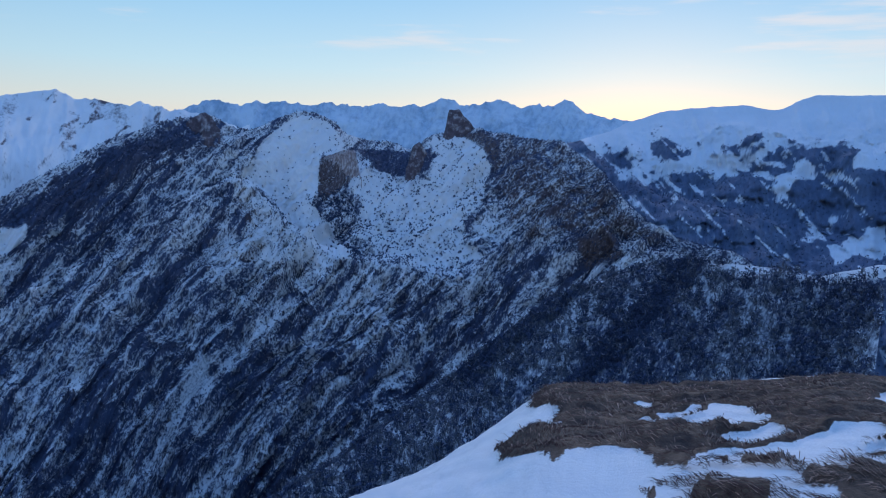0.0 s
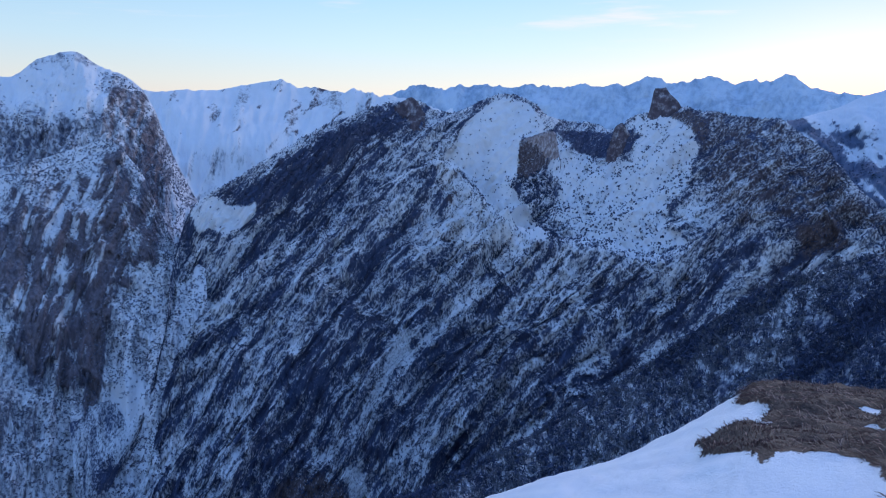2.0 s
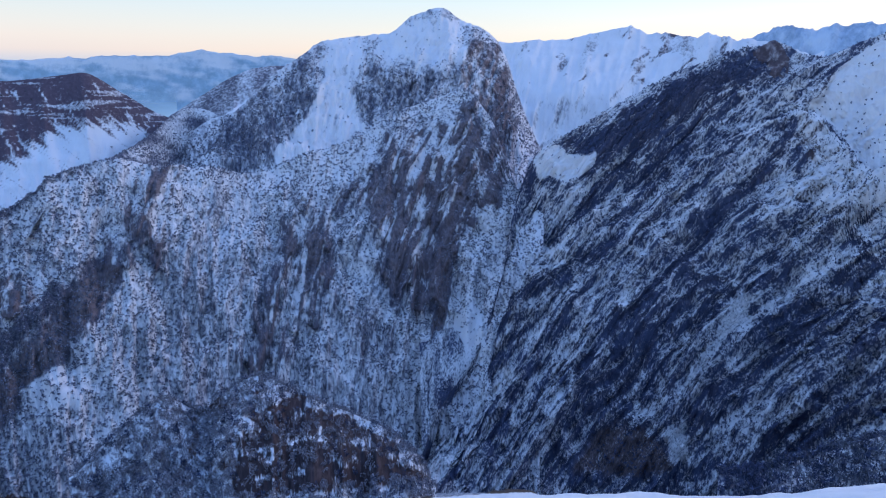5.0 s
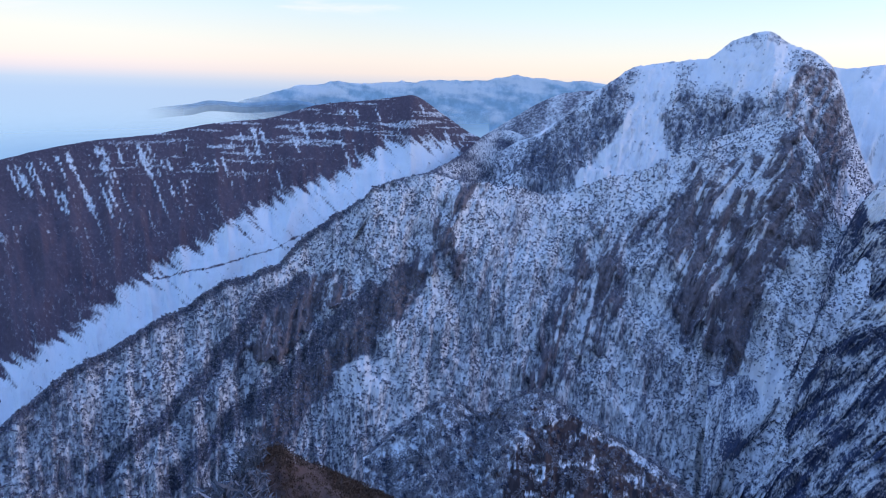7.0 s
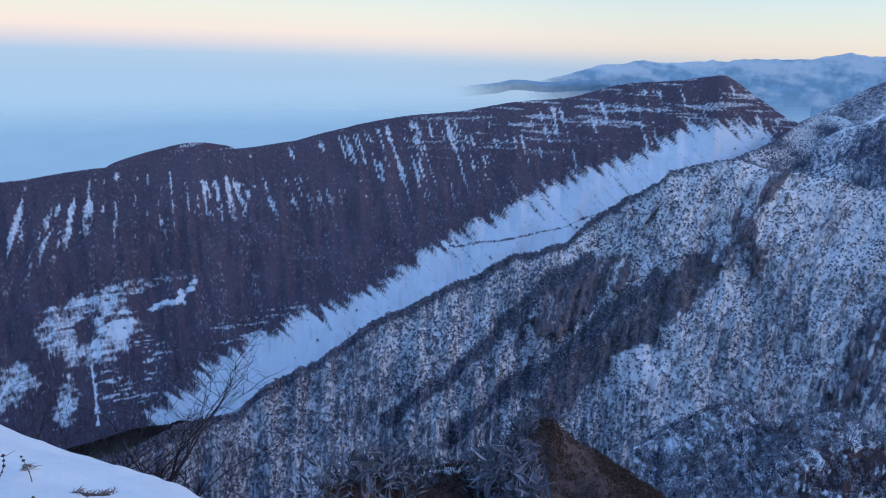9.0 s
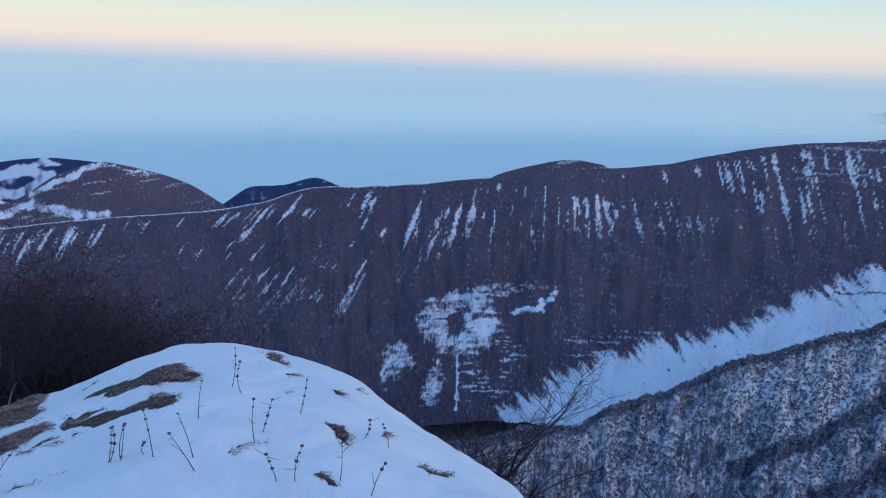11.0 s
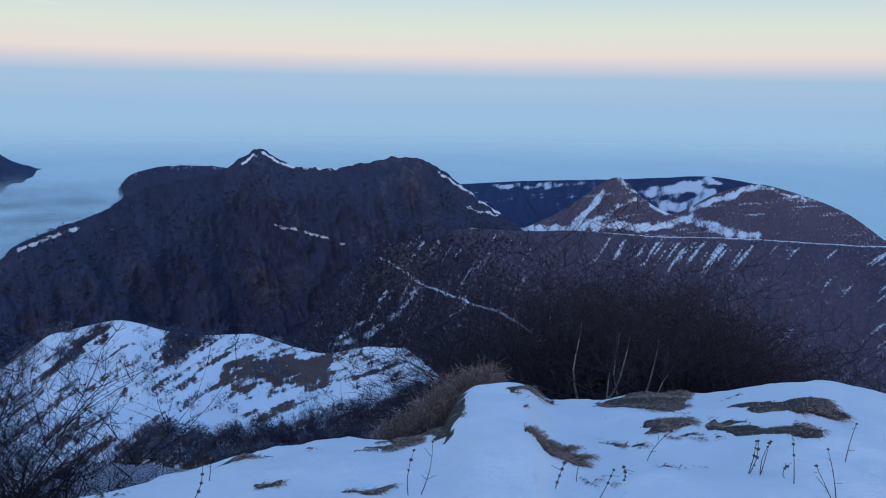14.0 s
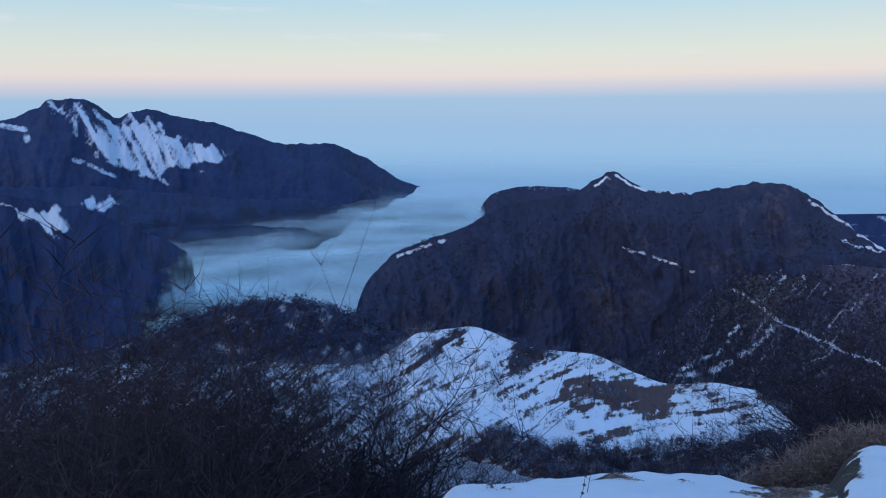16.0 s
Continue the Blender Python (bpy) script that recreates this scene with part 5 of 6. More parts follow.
kn = Land([level(K_KNOLL, 0.62, -75), K_KNOLL, level(K_KNOLL, 1.4, -160)], 340, (140, 12), rough=4, size=34, gully=1.6, width=9, slant=30, crag=0.5, seed=100)
turf = kn.inside([(177.51, -18.81), (175.44, -18.56), (170.34, -19.12), (169.66, -20.25), (170.24, -21.02), (173.04, -20.58), (175.36, -20.52), (176.91, -20.87), (178.52, -20.23)], 0.3, 0.7)
stone = np.maximum(kn.inside([(187.66, -15.95), (186.46, -15.38), (185.79, -15.94), (188.73, -17.73), (190.61, -18.72), (189.26, -17.22)], 0.3, 0.5), kn.inside([(182.82, -18.16), (181.79, -16.67), (180.2, -16.76), (178.09, -17.1), (179.64, -17.8), (182.28, -18.6)], 0.3, 0.5))
thick = kn.inside([(186.81, -25.36), (182.74, -22.87), (179.47, -23.93), (176.8, -24), (172.61, -24.11), (169.13, -23.02), (164.38, -21.9), (159.93, -20.95), (159.55, -25.26), (187.62, -28.19)], 0.4, 0.8)
grain = 0.7 * fbm(kn.A / 2.2, (kn.R + 0.3 * kn.A + 0.25 * np.clip(kn.A - 177, 0, 30)) / 0.36, 5, 101, 0.62) + 0.3 * fbm(kn.A / 1.1, kn.R / 0.7, 5, 98, 0.65)
kn.rock = stone
kn.build("snowy_knoll", GRASSY, 0.68 + 1.1 * grain - 0.5 * turf - 0.5 * stone - 0.3 * thick - 0.22 * step(kn.A, 193, 200), "snowy knoll with bushes and a bare grassy patch", "hill")
scatter("scrub", kn, 0.06 * step(fbm(kn.A / 2.5, kn.R / 1.5, 3, 103), 0.1, 0.4) + 0.4 * stone + 0.6 * step(kn.A, 198, 205) + 0.35 * thick, 1500, (1.6, 4.2), TWIGS, "dark bushes on the snowy knoll", 90, thin=0.014, wide=0.55)
scatter("thicket", kn, thick, 420, (1.6, 4.0), RUDDY, "dark bushes along the foot of the knoll", 110, thin=0.012, wide=0.6)
scatter("frosted_scrub", kn, 0.02 + 0.3 * step(kn.A, 186, 195) + 0.4 * thick, 2000, (1.4, 4.0), FROSTED, "frosted bushes on the snowy knoll", 60, thin=0.014, wide=0.55)
MOUND = [(184, -21.12, 320), (187.6, -18.24, 330), (191.2, -16.1, 340), (193.8, -14.69, 345), (197.3, -13.44, 350), (200.7, -13, 350), (204, -13.27, 350), (207.3, -14.06, 350), (211.2, -15.29, 340), (215.7, -16.28, 330), (219.1, -16.51, 330), (225.3, -16.09, 330)]
mo = Land([level(MOUND, 0.8, -120), MOUND, level(MOUND, 1.4, -190)], 240, (60, 12), rough=3, size=30, seed=104)
mo.build("wooded_mound", WOODS, 0.3 + 0.3 * fbm(mo.A / 1.5, mo.R / 1.0, 4, 105), "dark mound covered with bare bushes", "hill")
scatter("scrub", mo, 1 + 0 * mo.A, 3200, (2.5, 5.0), TWIGS, "bare bushes covering the mound", 30, thin=0.05, wide=0.55)

# ---- the sea of cloud and the ground under everything ----
CL = np.linspace(60, 240, 361)
inner = np.interp(CL, [60, 118, 130, 160, 184, 192, 240], [1900, 1900, 1900, 1650, 1500, 900, 900])
inner = np.where(CL > 202, np.interp(CL, [202, 205, 240], [900, 1250, 1250]), inner)
f = np.linspace(0, 1, 60)[None, :]
Rc = inner[:, None] + (4900 - inner[:, None]) * f
cx, cy = polar(CL[:, None], Rc)
cz = -330 + 250 * (Rc / 4900) ** 6 + 7 * fbm(cx / 260, cy / 260, 5, 7)
me = grid_mesh("cloud_sea", np.stack([cx, cy, cz], -1))
field(me, "thick", 1 - step(Rc, 3700, 4850))
m, t, b = material("cloud_top")
cn = node(t, "ShaderNodeTexNoise", [("Vector", node(t, "ShaderNodeTexCoord").outputs["Object"]), ("Scale", 0.004), ("Detail", 5.0)]).outputs[0]
t.links.new(mix(t, band(t, cn, 0.3, 0.7), (0.63, 0.745, 0.69, 1), (0.655, 0.77, 0.715, 1)), b.inputs["Base Color"])
b.inputs["Roughness"].default_value = 1
t.links.new(node(t, "ShaderNodeAttribute", attribute_name="thick").outputs["Fac"], b.inputs["Alpha"])
me.materials.append(m)
tagged(new("cloud_sea", me), "smooth pale blue sea of cloud filling the lowland", "clouds", kind="structure")

# thin fog over the edge of the cloud, where it laps against the slopes
FOG, t, b = material("thin_fog")
b.inputs["Base Color"].default_value = (0.66, 0.77, 0.77, 1)
b.inputs["Roughness"].default_value = 1
fn = node(t, "ShaderNodeTexNoise", [("Vector", node(t, "ShaderNodeTexCoord").outputs["Object"]), ("Scale", 0.006), ("Detail", 4.0)]).outputs[0]
t.links.new(maths(t, "MULTIPLY", maths(t, "MULTIPLY", band(t, fn, 0.25, 0.7), 0.32), node(t, "ShaderNodeAttribute", attribute_name="thick").outputs["Fac"]), b.inputs["Alpha"])
for lift in (7, 14, 21, 29):
    fa = np.linspace(165, 240, 151)
    start = np.interp(fa, [165, 184, 190, 195, 201, 205, 240], [1700, 1600, 1350, 1000, 1000, 1250, 1250])[:, None]
    fr = start + (3500 - start) * np.linspace(0, 1, 50)[None, :]
    fx, fy = polar(fa[:, None], fr)
    me = grid_mesh("fog_layer", np.stack([fx, fy, -330 + 250 * (fr / 4900) ** 6 + lift + 6 * fbm(fx / 200, fy / 200, 4, lift)], -1))
    field(me, "thick", step(fr, start, start + 120) * (1 - step(fr, 2600, 3400)))
    me.materials.append(FOG)
    tagged(new("fog_layer", me), "thin pale fog lapping against the wooded slopes", "fog", kind="structure")

GA = np.linspace(0, 360, 241)[:-1]
GR = np.array([8, 14, 30, 60, 120, 200, 320, 480, 700, 1000, 1500, 2200, 3200, 4200, 4950.0])
GZ = np.array([-8, -12, -24, -44, -85, -135, -215, -300, -440, -470, -480, -480, -480, -480, -480.0])
gx2, gy2 = polar(GA[:, None], GR[None, :])
me = grid_mesh("ground", np.stack([gx2, gy2, GZ[None, :] + 0 * gx2], -1), closed=True)
field(me, "snow", np.full(gx2.size, 0.5))
field(me, "lay", np.stack([gx2, gy2, 0 * gx2], -1), "FLOAT_VECTOR")
me.materials.append(FOREST)
tagged(new("ground", me), "snowy valley ground under the mountains", "ground", kind="structure")

# ---- the summit the camera stands on ----
FG = [(-31.7, -15.46, 9), (-22.2, -17.26, 9), (-16.3, -18.38, 9), (-9.5, -18.86, 9), (-8.2, -19.53, 8.6), (-3.8, -22.46, 7.6), (0.6, -24.91, 6.6), (7, -27.24, 5.6), (104.1, -30.38, 4.04), (106.9, -28.89, 4.24), (111.4, -26.7, 4.63), (115.8, -24.37, 5.03), (120, -21.75, 5.53), (124, -19.88, 6.03), (127.4, -18.82, 6.33), (130.7, -18.19, 6.32), (132.8, -18.13, 6.22), (134.9, -18.49, 6.22), (140.3, -19.98, 6.42), (142.6, -20.51, 6.42), (146.6, -20.99, 6.32), (149.2, -21.62, 6.22), (153.1, -21.97, 5.81), (155.8, -20.83, 5.11), (159, -20.86, 4.92), (160.6, -21.94, 4.82), (162.1, -24.29, 4.73), (166.4, -25.2, 4.54), (171.1, -24.88, 4.55), (178.5, -25.4, 4.37), (184, -26.07, 4.19), (188, -26.69, 4), (191.4, -26.96, 3.81)]
FG += [(20, -31, 5.0), (60, -33, 4.5), (90, -32.5, 4.0), (196, -31, 3.6), (205, -36, 3.0), (225, -34, 3.2), (270, -17, 8), (300, -15.5, 9), (328.3, -15.46, 9.0)]


def summit(x, y):
    """Height of the snow crust, without its small bumps, and how far out towards the brow a place lies."""
    a = np.degrees(np.arctan2(-x, y))
    a = np.where(a < -31.7, a + 360, a)
    e, d = curve_through(FG, a)
    brow = EYE + d * np.tan(np.radians(e))
    f = np.hypot(x, y) / d
    bend = np.minimum(4, 0.92 * (1 + EYE / np.maximum(np.abs(brow), 0.05)))
    return np.where(f < 1, brow * np.minimum(f, 1) ** bend, brow - d * (0.75 * (f - 1) + 0.5 * (f - 1) ** 2 * 0.2)), f


def patch_gap(x, y, poly, warp=0.07, size=0.35, seed=3):
    """Distance in metres from an outline on the ground, negative within it."""
    p = np.array(poly)
    out = np.full(x.shape, 9.0)
    m = (x > p[:, 0].min() - 0.8) & (x < p[:, 0].max() + 0.8) & (y > p[:, 1].min() - 0.8) & (y < p[:, 1].max() + 0.8)
    u, v = x[m], y[m]
    u, v = u + warp * fbm(u / size, v / size, 4, seed), v + warp * fbm(u / size + 9, v / size, 4, seed + 1)
    near_by, odd = np.full(u.shape, 9.0), np.zeros(u.shape, bool)
    for k in range(len(p)):
        (ax, ay), (bx, by) = p[k], p[(k + 1) % len(p)]
        dx, dy = bx - ax, by - ay
        t = np.clip(((u - ax) * dx + (v - ay) * dy) / (dx * dx + dy * dy + 1e-9), 0, 1)
        near_by = np.minimum(near_by, np.hypot(u - ax - t * dx, v - ay - t * dy))
        if abs(dy) > 1e-9:
            odd ^= ((ay > v) != (by > v)) & (u < dx * (v - ay) / dy + ax)
    out[m] = np.where(odd, -near_by, near_by)
    return out


GRASS = [[(1.1, 8.2), (0.9, 6.9), (0.94, 5.85), (0.87, 5.48), (1.07, 5.59), (0.88, 5.41), (0.6, 5.48), (0.47, 5.47), (0.42, 4.77), (0.52, 4.67), (0.69, 4.39), (0.89, 4.54), (1.24, 4.55), (1.33, 4.39), (1.38, 4.15), (1.45, 4.09), (1.39, 3.99), (1.23, 3.96), (1.12, 3.81), (1.1, 3.7), (1.15, 3.56), (1.42, 3.19), (2.05, 3.14), (2.34, 3.47), (3.09, 4.68), (4.6, 7.2), (3.2, 7.9), (2.4, 8.3), (1.45, 8.7)]]
GRASS += [[(-3.02, -4.64), (-3.68, -5.21), (-3.83, -5.08), (-3.18, -4.04), (-2.96, -3.85), (-2.71, -4.39), (-2.78, -4.74)], [(-3.14, -3.64), (-3.42, -3.73), (-3.51, -3.54), (-3.68, -3.4), (-3.47, -3.1), (-3.29, -3.06), (-3.17, -3.18), (-3.12, -3.45)], [(-2.97, -3.8), (-2.89, -3.58), (-2.96, -3.07), (-3.06, -2.89), (-2.99, -2.77), (-2.82, -2.82), (-2.8, -3.45)], [(-2.48, -3.68), (-2.63, -3.7), (-2.65, -3.44), (-2.51, -3.42)], [(-1.63, -3.38), (-1.84, -3.48), (-1.89, -3.27), (-1.83, -3.19), (-1.61, -3.21), (-1.58, -3.25)], [(-1.65, -3.85), (-1.77, -3.82), (-1.7, -3.72)]]
GRASS += [[(-1.1, -4.43), (-1.34, -4.47), (-1.56, -4.48), (-1.41, -3.96), (-1.25, -3.55), (-1.2, -4.01)], [(-4.64, -3.54), (-4.56, -3.24), (-4.07, -2.9), (-4.25, -3.16)], [(-3.19, -2.02), (-3.35, -2), (-3.24, -1.83), (-3.11, -1.81)], [(-2.11, -3.63), (-2.12, -3.39), (-2.04, -3.32)], [(-1.9, -4.38), (-2.46, -5.04), (-2.46, -4.89), (-1.94, -4.18)], [(-0.79, -4.04), (-0.96, -4.07), (-1.07, -3.88), (-0.94, -3.89)], [(-0.93, -4.1), (-1.14, -4.14), (-1.09, -3.88), (-0.91, -3.83)]]
GRASS += [[(-0.13, -3.37), (-0.25, -3.46), (-0.25, -3.31), (-0.14, -3.27)], [(-0, -3.82), (-0.09, -4.07), (-0.15, -3.91), (-0.06, -3.73)], [(-1.13, -4.41), (-1.4, -4.49), (-1.68, -4.58), (-1.43, -4.08), (-1.24, -3.51)], [(-3.23, -3.81), (-3.46, -3.78), (-3.5, -3.53), (-3.23, -3.26), (-3.16, -3.55)], [(-2.56, -3.73), (-2.76, -3.73), (-2.74, -3.46), (-2.42, -3.48)], [(-1.69, -3.43), (-1.9, -3.5), (-1.9, -3.26), (-1.8, -3.16), (-1.64, -3.28)], [(-0.42, -4.06), (-0.56, -4.1), (-0.49, -3.9)]]
GRASS += [[(-2.72, -4.62), (-3.46, -5.3), (-3.87, -5.12), (-3.18, -4.06), (-2.9, -4.15)], [(0.55, -3.57), (0.48, -3.94), (0.46, -3.76), (0.51, -3.58)], [(0.04, -3.85), (-0.09, -4.04), (-0.11, -3.84), (-0.01, -3.72)]]
SNOW = [[(1.73, 6.33), (1.87, 6.36), (1.75, 6.09), (1.7, 6.16)], [(1.51, 5.54), (1.62, 5.69), (1.64, 5.49), (1.59, 5.42), (1.5, 5.42)], [(1.78, 5.8), (1.89, 5.66), (2.16, 6.01), (2.04, 5.69), (1.83, 5.54), (1.75, 5.55)], [(1.76, 5.45), (1.92, 5.48), (2.11, 5.63), (2.33, 6.06), (2.42, 5.92), (2.48, 5.77), (2.35, 5.38), (2.37, 5.19), (2.22, 5.02), (2.12, 5.01), (2.11, 5.17), (1.98, 5.16), (1.84, 5.2)], [(1.92, 4.87), (1.98, 4.75), (2.11, 4.77), (2.3, 4.96), (2.33, 4.72), (2.18, 4.63), (2.08, 4.52), (1.98, 4.53), (1.9, 4.69)], [(1.49, 4.16), (1.69, 4.35), (1.86, 4.35), (2.07, 4.39), (2.21, 4.36), (2.39, 4.6), (2.53, 4.63), (2.74, 4.8), (2.98, 4.8), (2.94, 4.63), (2.62, 4.39), (2.47, 4.21), (2.5, 4.11), (2.58, 4.04), (2.33, 3.96), (2.19, 3.87), (2.04, 3.82), (2.0, 3.9), (2.0, 4.08), (1.9, 4.16), (1.82, 4.26), (1.67, 4.22), (1.55, 4.14)], [(1.72, 4.14), (1.77, 4.07), (1.84, 4.06), (1.72, 4.01)]]
SNOW += [[(1.57, 3.95), (1.67, 3.9), (1.76, 3.83), (1.87, 3.74), (1.89, 3.64), (1.79, 3.63), (1.65, 3.61), (1.6, 3.72), (1.54, 3.86)], [(1.19, 3.68), (1.24, 3.75), (1.27, 3.66), (1.28, 3.58), (1.15, 3.6)], [(1.68, 3.47), (1.8, 3.54), (1.9, 3.53), (1.96, 3.47), (1.94, 3.36)], [(3.44, 5.67), (3.74, 6.03), (3.53, 5.64)], [(1.97, 3.49), (2.14, 3.54), (2.18, 3.48), (2.11, 3.38), (1.93, 3.36)], [(1.4, 3.99), (1.48, 3.96), (1.48, 3.88), (1.41, 3.91)], [(2.55, 4.22), (2.74, 4.36), (2.68, 4.2)]]


# small tufts and litter poking through the crust
random.seed(21)
for k in range(34):
    x, y = (float(v) for v in polar(np.array(random.uniform(108, 186)), random.uniform(2.6, 5.4)))
    w, h = random.uniform(0.03, 0.12), random.uniform(0.02, 0.05)
    if float(summit(np.array([x]), np.array([y]))[1][0]) < 0.93:
        GRASS.append([(x + w * math.cos(q), y + h * math.sin(q)) for q in (0, 1, 2, 3, 4, 5)])


def bare(x, y):
    """1 where dead grass stands out of the snow."""
    g = np.zeros(x.shape)
    for k, p in enumerate(GRASS):
        g = np.maximum(g, step(-patch_gap(x, y, p, 0.14 if k else 0.09, 0.2 if k else 0.35), -0.03, 0.05))
    for p in SNOW:
        g = np.minimum(g, 1 - step(-patch_gap(x, y, p, 0.05, 0.25), -0.06, -0.01))
    return g


def summit_height(x, y, g=None):
    z, f = summit(x, y)
    g = bare(x, y) if g is None else g
    crust = 0.05 * fbm(x / 0.9, y / 0.9, 4, 5) + 0.022 * fbm(x / 0.16, y / 0.3, 4, 6) + 0.02 * np.abs(fbm(x / 0.5, y / 0.22, 3, 7))
    lumps = g * (0.3 + 0.7 * step(y, 1, 3)) * (0.015 + 0.10 * np.abs(fbm(x / 0.55, y / 0.4, 3, 11)) + 0.02 * fbm(x / 0.08, y / 0.08, 2, 12))
    return z + (crust + lumps) * step(np.hypot(x, y), 0.5, 1.6)


SA = np.linspace(-31.7, 328.3, 1081)[:-1]
fe, fd = curve_through(FG, SA)
reach = np.concatenate([np.linspace(0.03, 0.5, 14), np.linspace(0.52, 1.0, 74), np.linspace(1.02, 1.3, 12), np.linspace(1.4, 3.2, 12)])
X, Y = polar(SA[:, None], fd[:, None] * reach[None, :])
cover = bare(X, Y)
_, f = summit(X, Y)
cover = np.maximum(cover, step(f + 0.06 * fbm(X / 0.5, Y / 0.5, 3, 8), 1.02, 1.08))
me = grid_mesh("summit_ground", np.stack([X, Y, summit_height(X, Y, cover)], -1), closed=True)
field(me, "bare", cover)
SUMMIT, t, b = material("snow_crust_and_sod")
pos = node(t, "ShaderNodeTexCoord").outputs["Object"]
g = node(t, "ShaderNodeAttribute", attribute_name="bare").outputs["Fac"]
n1_ = node(t, "ShaderNodeTexNoise", [("Vector", pos), ("Scale", 22.0), ("Detail", 6.0), ("Roughness", 0.6)]).outputs[0]
n3_ = node(t, "ShaderNodeTexNoise", [("Vector", pos), ("Scale", 90.0), ("Detail", 3.0), ("Roughness", 0.7)]).outputs[0]
n2_ = node(t, "ShaderNodeTexNoise", [("Vector", pos), ("Scale", 2.2), ("Detail", 4.0)]).outputs[0]
fac = band(t, maths(t, "ADD", g, maths(t, "MULTIPLY", maths(t, "SUBTRACT", n1_, 0.5), 0.8)), 0.4, 0.58)
sod = mix(t, band(t, n1_, 0.35, 0.65), (0.026, 0.017, 0.016, 1), (0.062, 0.040, 0.032, 1))
crust = mix(t, band(t, n2_, 0.3, 0.7), (0.86, 0.85, 0.85, 1), (0.79, 0.785, 0.80, 1))
t.links.new(mix(t, fac, crust, sod), b.inputs["Base Color"])
b.inputs["Roughness"].default_value = 0.7
b.inputs["Specular IOR Level"].default_value = 0.25
bm_ = node(t, "ShaderNodeBump", [("Strength", 0.5), ("Distance", 0.03), ("Height", maths(t, "ADD", maths(t, "MULTIPLY_ADD", n3_, 0.5, n1_), n2_))])
t.links.new(bm_.outputs[0], b.inputs["Normal"])
me.materials.append(SUMMIT)
tagged(new("summit_ground", me), "crusted snow over dead grass on the summit", "ground", kind="structure")

# ---- dead grass on the bare patches ----
STRAW = plain("dead_grass", (0.29, 0.190, 0.150), 0.9, 0.6)
RUSSET = plain("russet_dead_grass", (0.056, 0.029, 0.026), 0.9, 0.5)


def from_triangles(name, verts, material_):
    me = bpy.data.meshes.new(name)
    n = len(verts) // 3
    me.vertices.add(3 * n)
    me.vertices.foreach_set("co", np.asarray(verts, np.float32).reshape(-1))
    me.loops.add(3 * n)
    me.loops.foreach_set("vertex_index", np.arange(3 * n, dtype=np.int32))
    me.polygons.add(n)
    me.polygons.foreach_set("loop_start", np.arange(0, 3 * n, 3, dtype=np.int32))
    me.update(calc_edges=True)
    me.materials.append(material_)
    return me


def grass(poly, thick, material_, label, long=(0.08, 0.22), lift=(0.15, 0.8)):
    """Blades of dead grass, combed by the wind, over one patch."""
    p = np.array(poly)
    lo, hi = p.min(0) - 0.1, p.max(0) + 0.1
    n = int(thick * np.prod(hi - lo))
    x, y = rng.uniform(lo[0], hi[0], n), rng.uniform(lo[1], hi[1], n)
    keep = (patch_gap(x, y, poly) < 0.22) & (bare(x, y) > 0.4)
    x, y = x[keep], y[keep]
    n = len(x)
    z = summit_height(x, y) - 0.01
    way_ = 2.2 + 1.6 * fbm(x / 0.5, y / 0.5, 3, 21) + rng.normal(0, 0.5, n)
    h, up = rng.uniform(*long, n), rng.uniform(*lift, n)
    root = np.stack([x, y, z], -1)
    run_ = np.stack([np.cos(way_) * np.sqrt(1 - up * up), np.sin(way_) * np.sqrt(1 - up * up), up], -1) * h[:, None]
    side = np.stack([-np.sin(way_), np.cos(way_), 0 * way_], -1) * rng.uniform(0.0012, 0.003, n)[:, None]
    mid = root + 0.55 * run_ + np.array([0, 0, 1]) * 0.12 * h[:, None]
    tip = root + run_ * np.array([1, 1, 0.55])
    tri = np.stack([root - side, root + side, mid + side, root - side, mid + side, mid - side, mid - side, mid + side, tip], 1)
    return tagged(new("dead_grass", from_triangles("dead_grass", tri.reshape(-1, 3), material_)), label, "grass", kind="stuff")


grass(GRASS[0], 3600, RUSSET, "russet wind-combed dead grass between snow patches", (0.03, 0.07), (0.0, 0.25))
grass(GRASS[0], 220, STRAW, "pale dead grass blades in russet turf", (0.05, 0.13), (0.0, 0.35))
grass([(1.95, 3.78), (2.1, 3.8), (2.2, 3.62), (2.05, 3.5), (1.92, 3.6)], 1500, STRAW, "tuft of pale dead grass among the snow", (0.06, 0.14), (0.05, 0.45))
for p in GRASS[1:]:
    grass(p, 6500, STRAW, "pale mat of dead grass showing through the snow", (0.025, 0.06), (0.05, 0.6))


BANK = [(157.0, -20.9, 6.3), (158.5, -21.1, 6.2), (160, -21.5, 6.1), (161.5, -22.3, 6.0), (162.7, -23.2, 5.9), (164.5, -24.3, 5.8), (166.1, -25.1, 5.7), (168, -27, 5.6)]
bk = Land([[(a, e - 9, d * 0.92) for a, e, d in BANK], BANK, [(a, e - 12, d * 1.25) for a, e, d in BANK]], 60, (30, 8), rough=0.16, size=0.7, seed=120, keep=0.6)
bk.build("grassy_bank", SUMMIT, 0 * bk.A, "steep bank of pale dead grass below the snow edge", "bank")
field(bk.ob.data, "bare", 1 + 0 * bk.A)
DRY = plain("dry_bank_grass", (0.26, 0.185, 0.155), 0.95, 0.5)
scatter("dead_grass", bk, 1 + 0 * bk.A, 5200, (0.08, 0.24), DRY, "tussocks of dry grass on the bank", 30, thin=0.009, wide=0.75, top=1.5)


# ---- bare trees below the brow ----
BARK = plain("grey_birch_bark", (0.17, 0.145, 0.13), 0.9, 0.3)
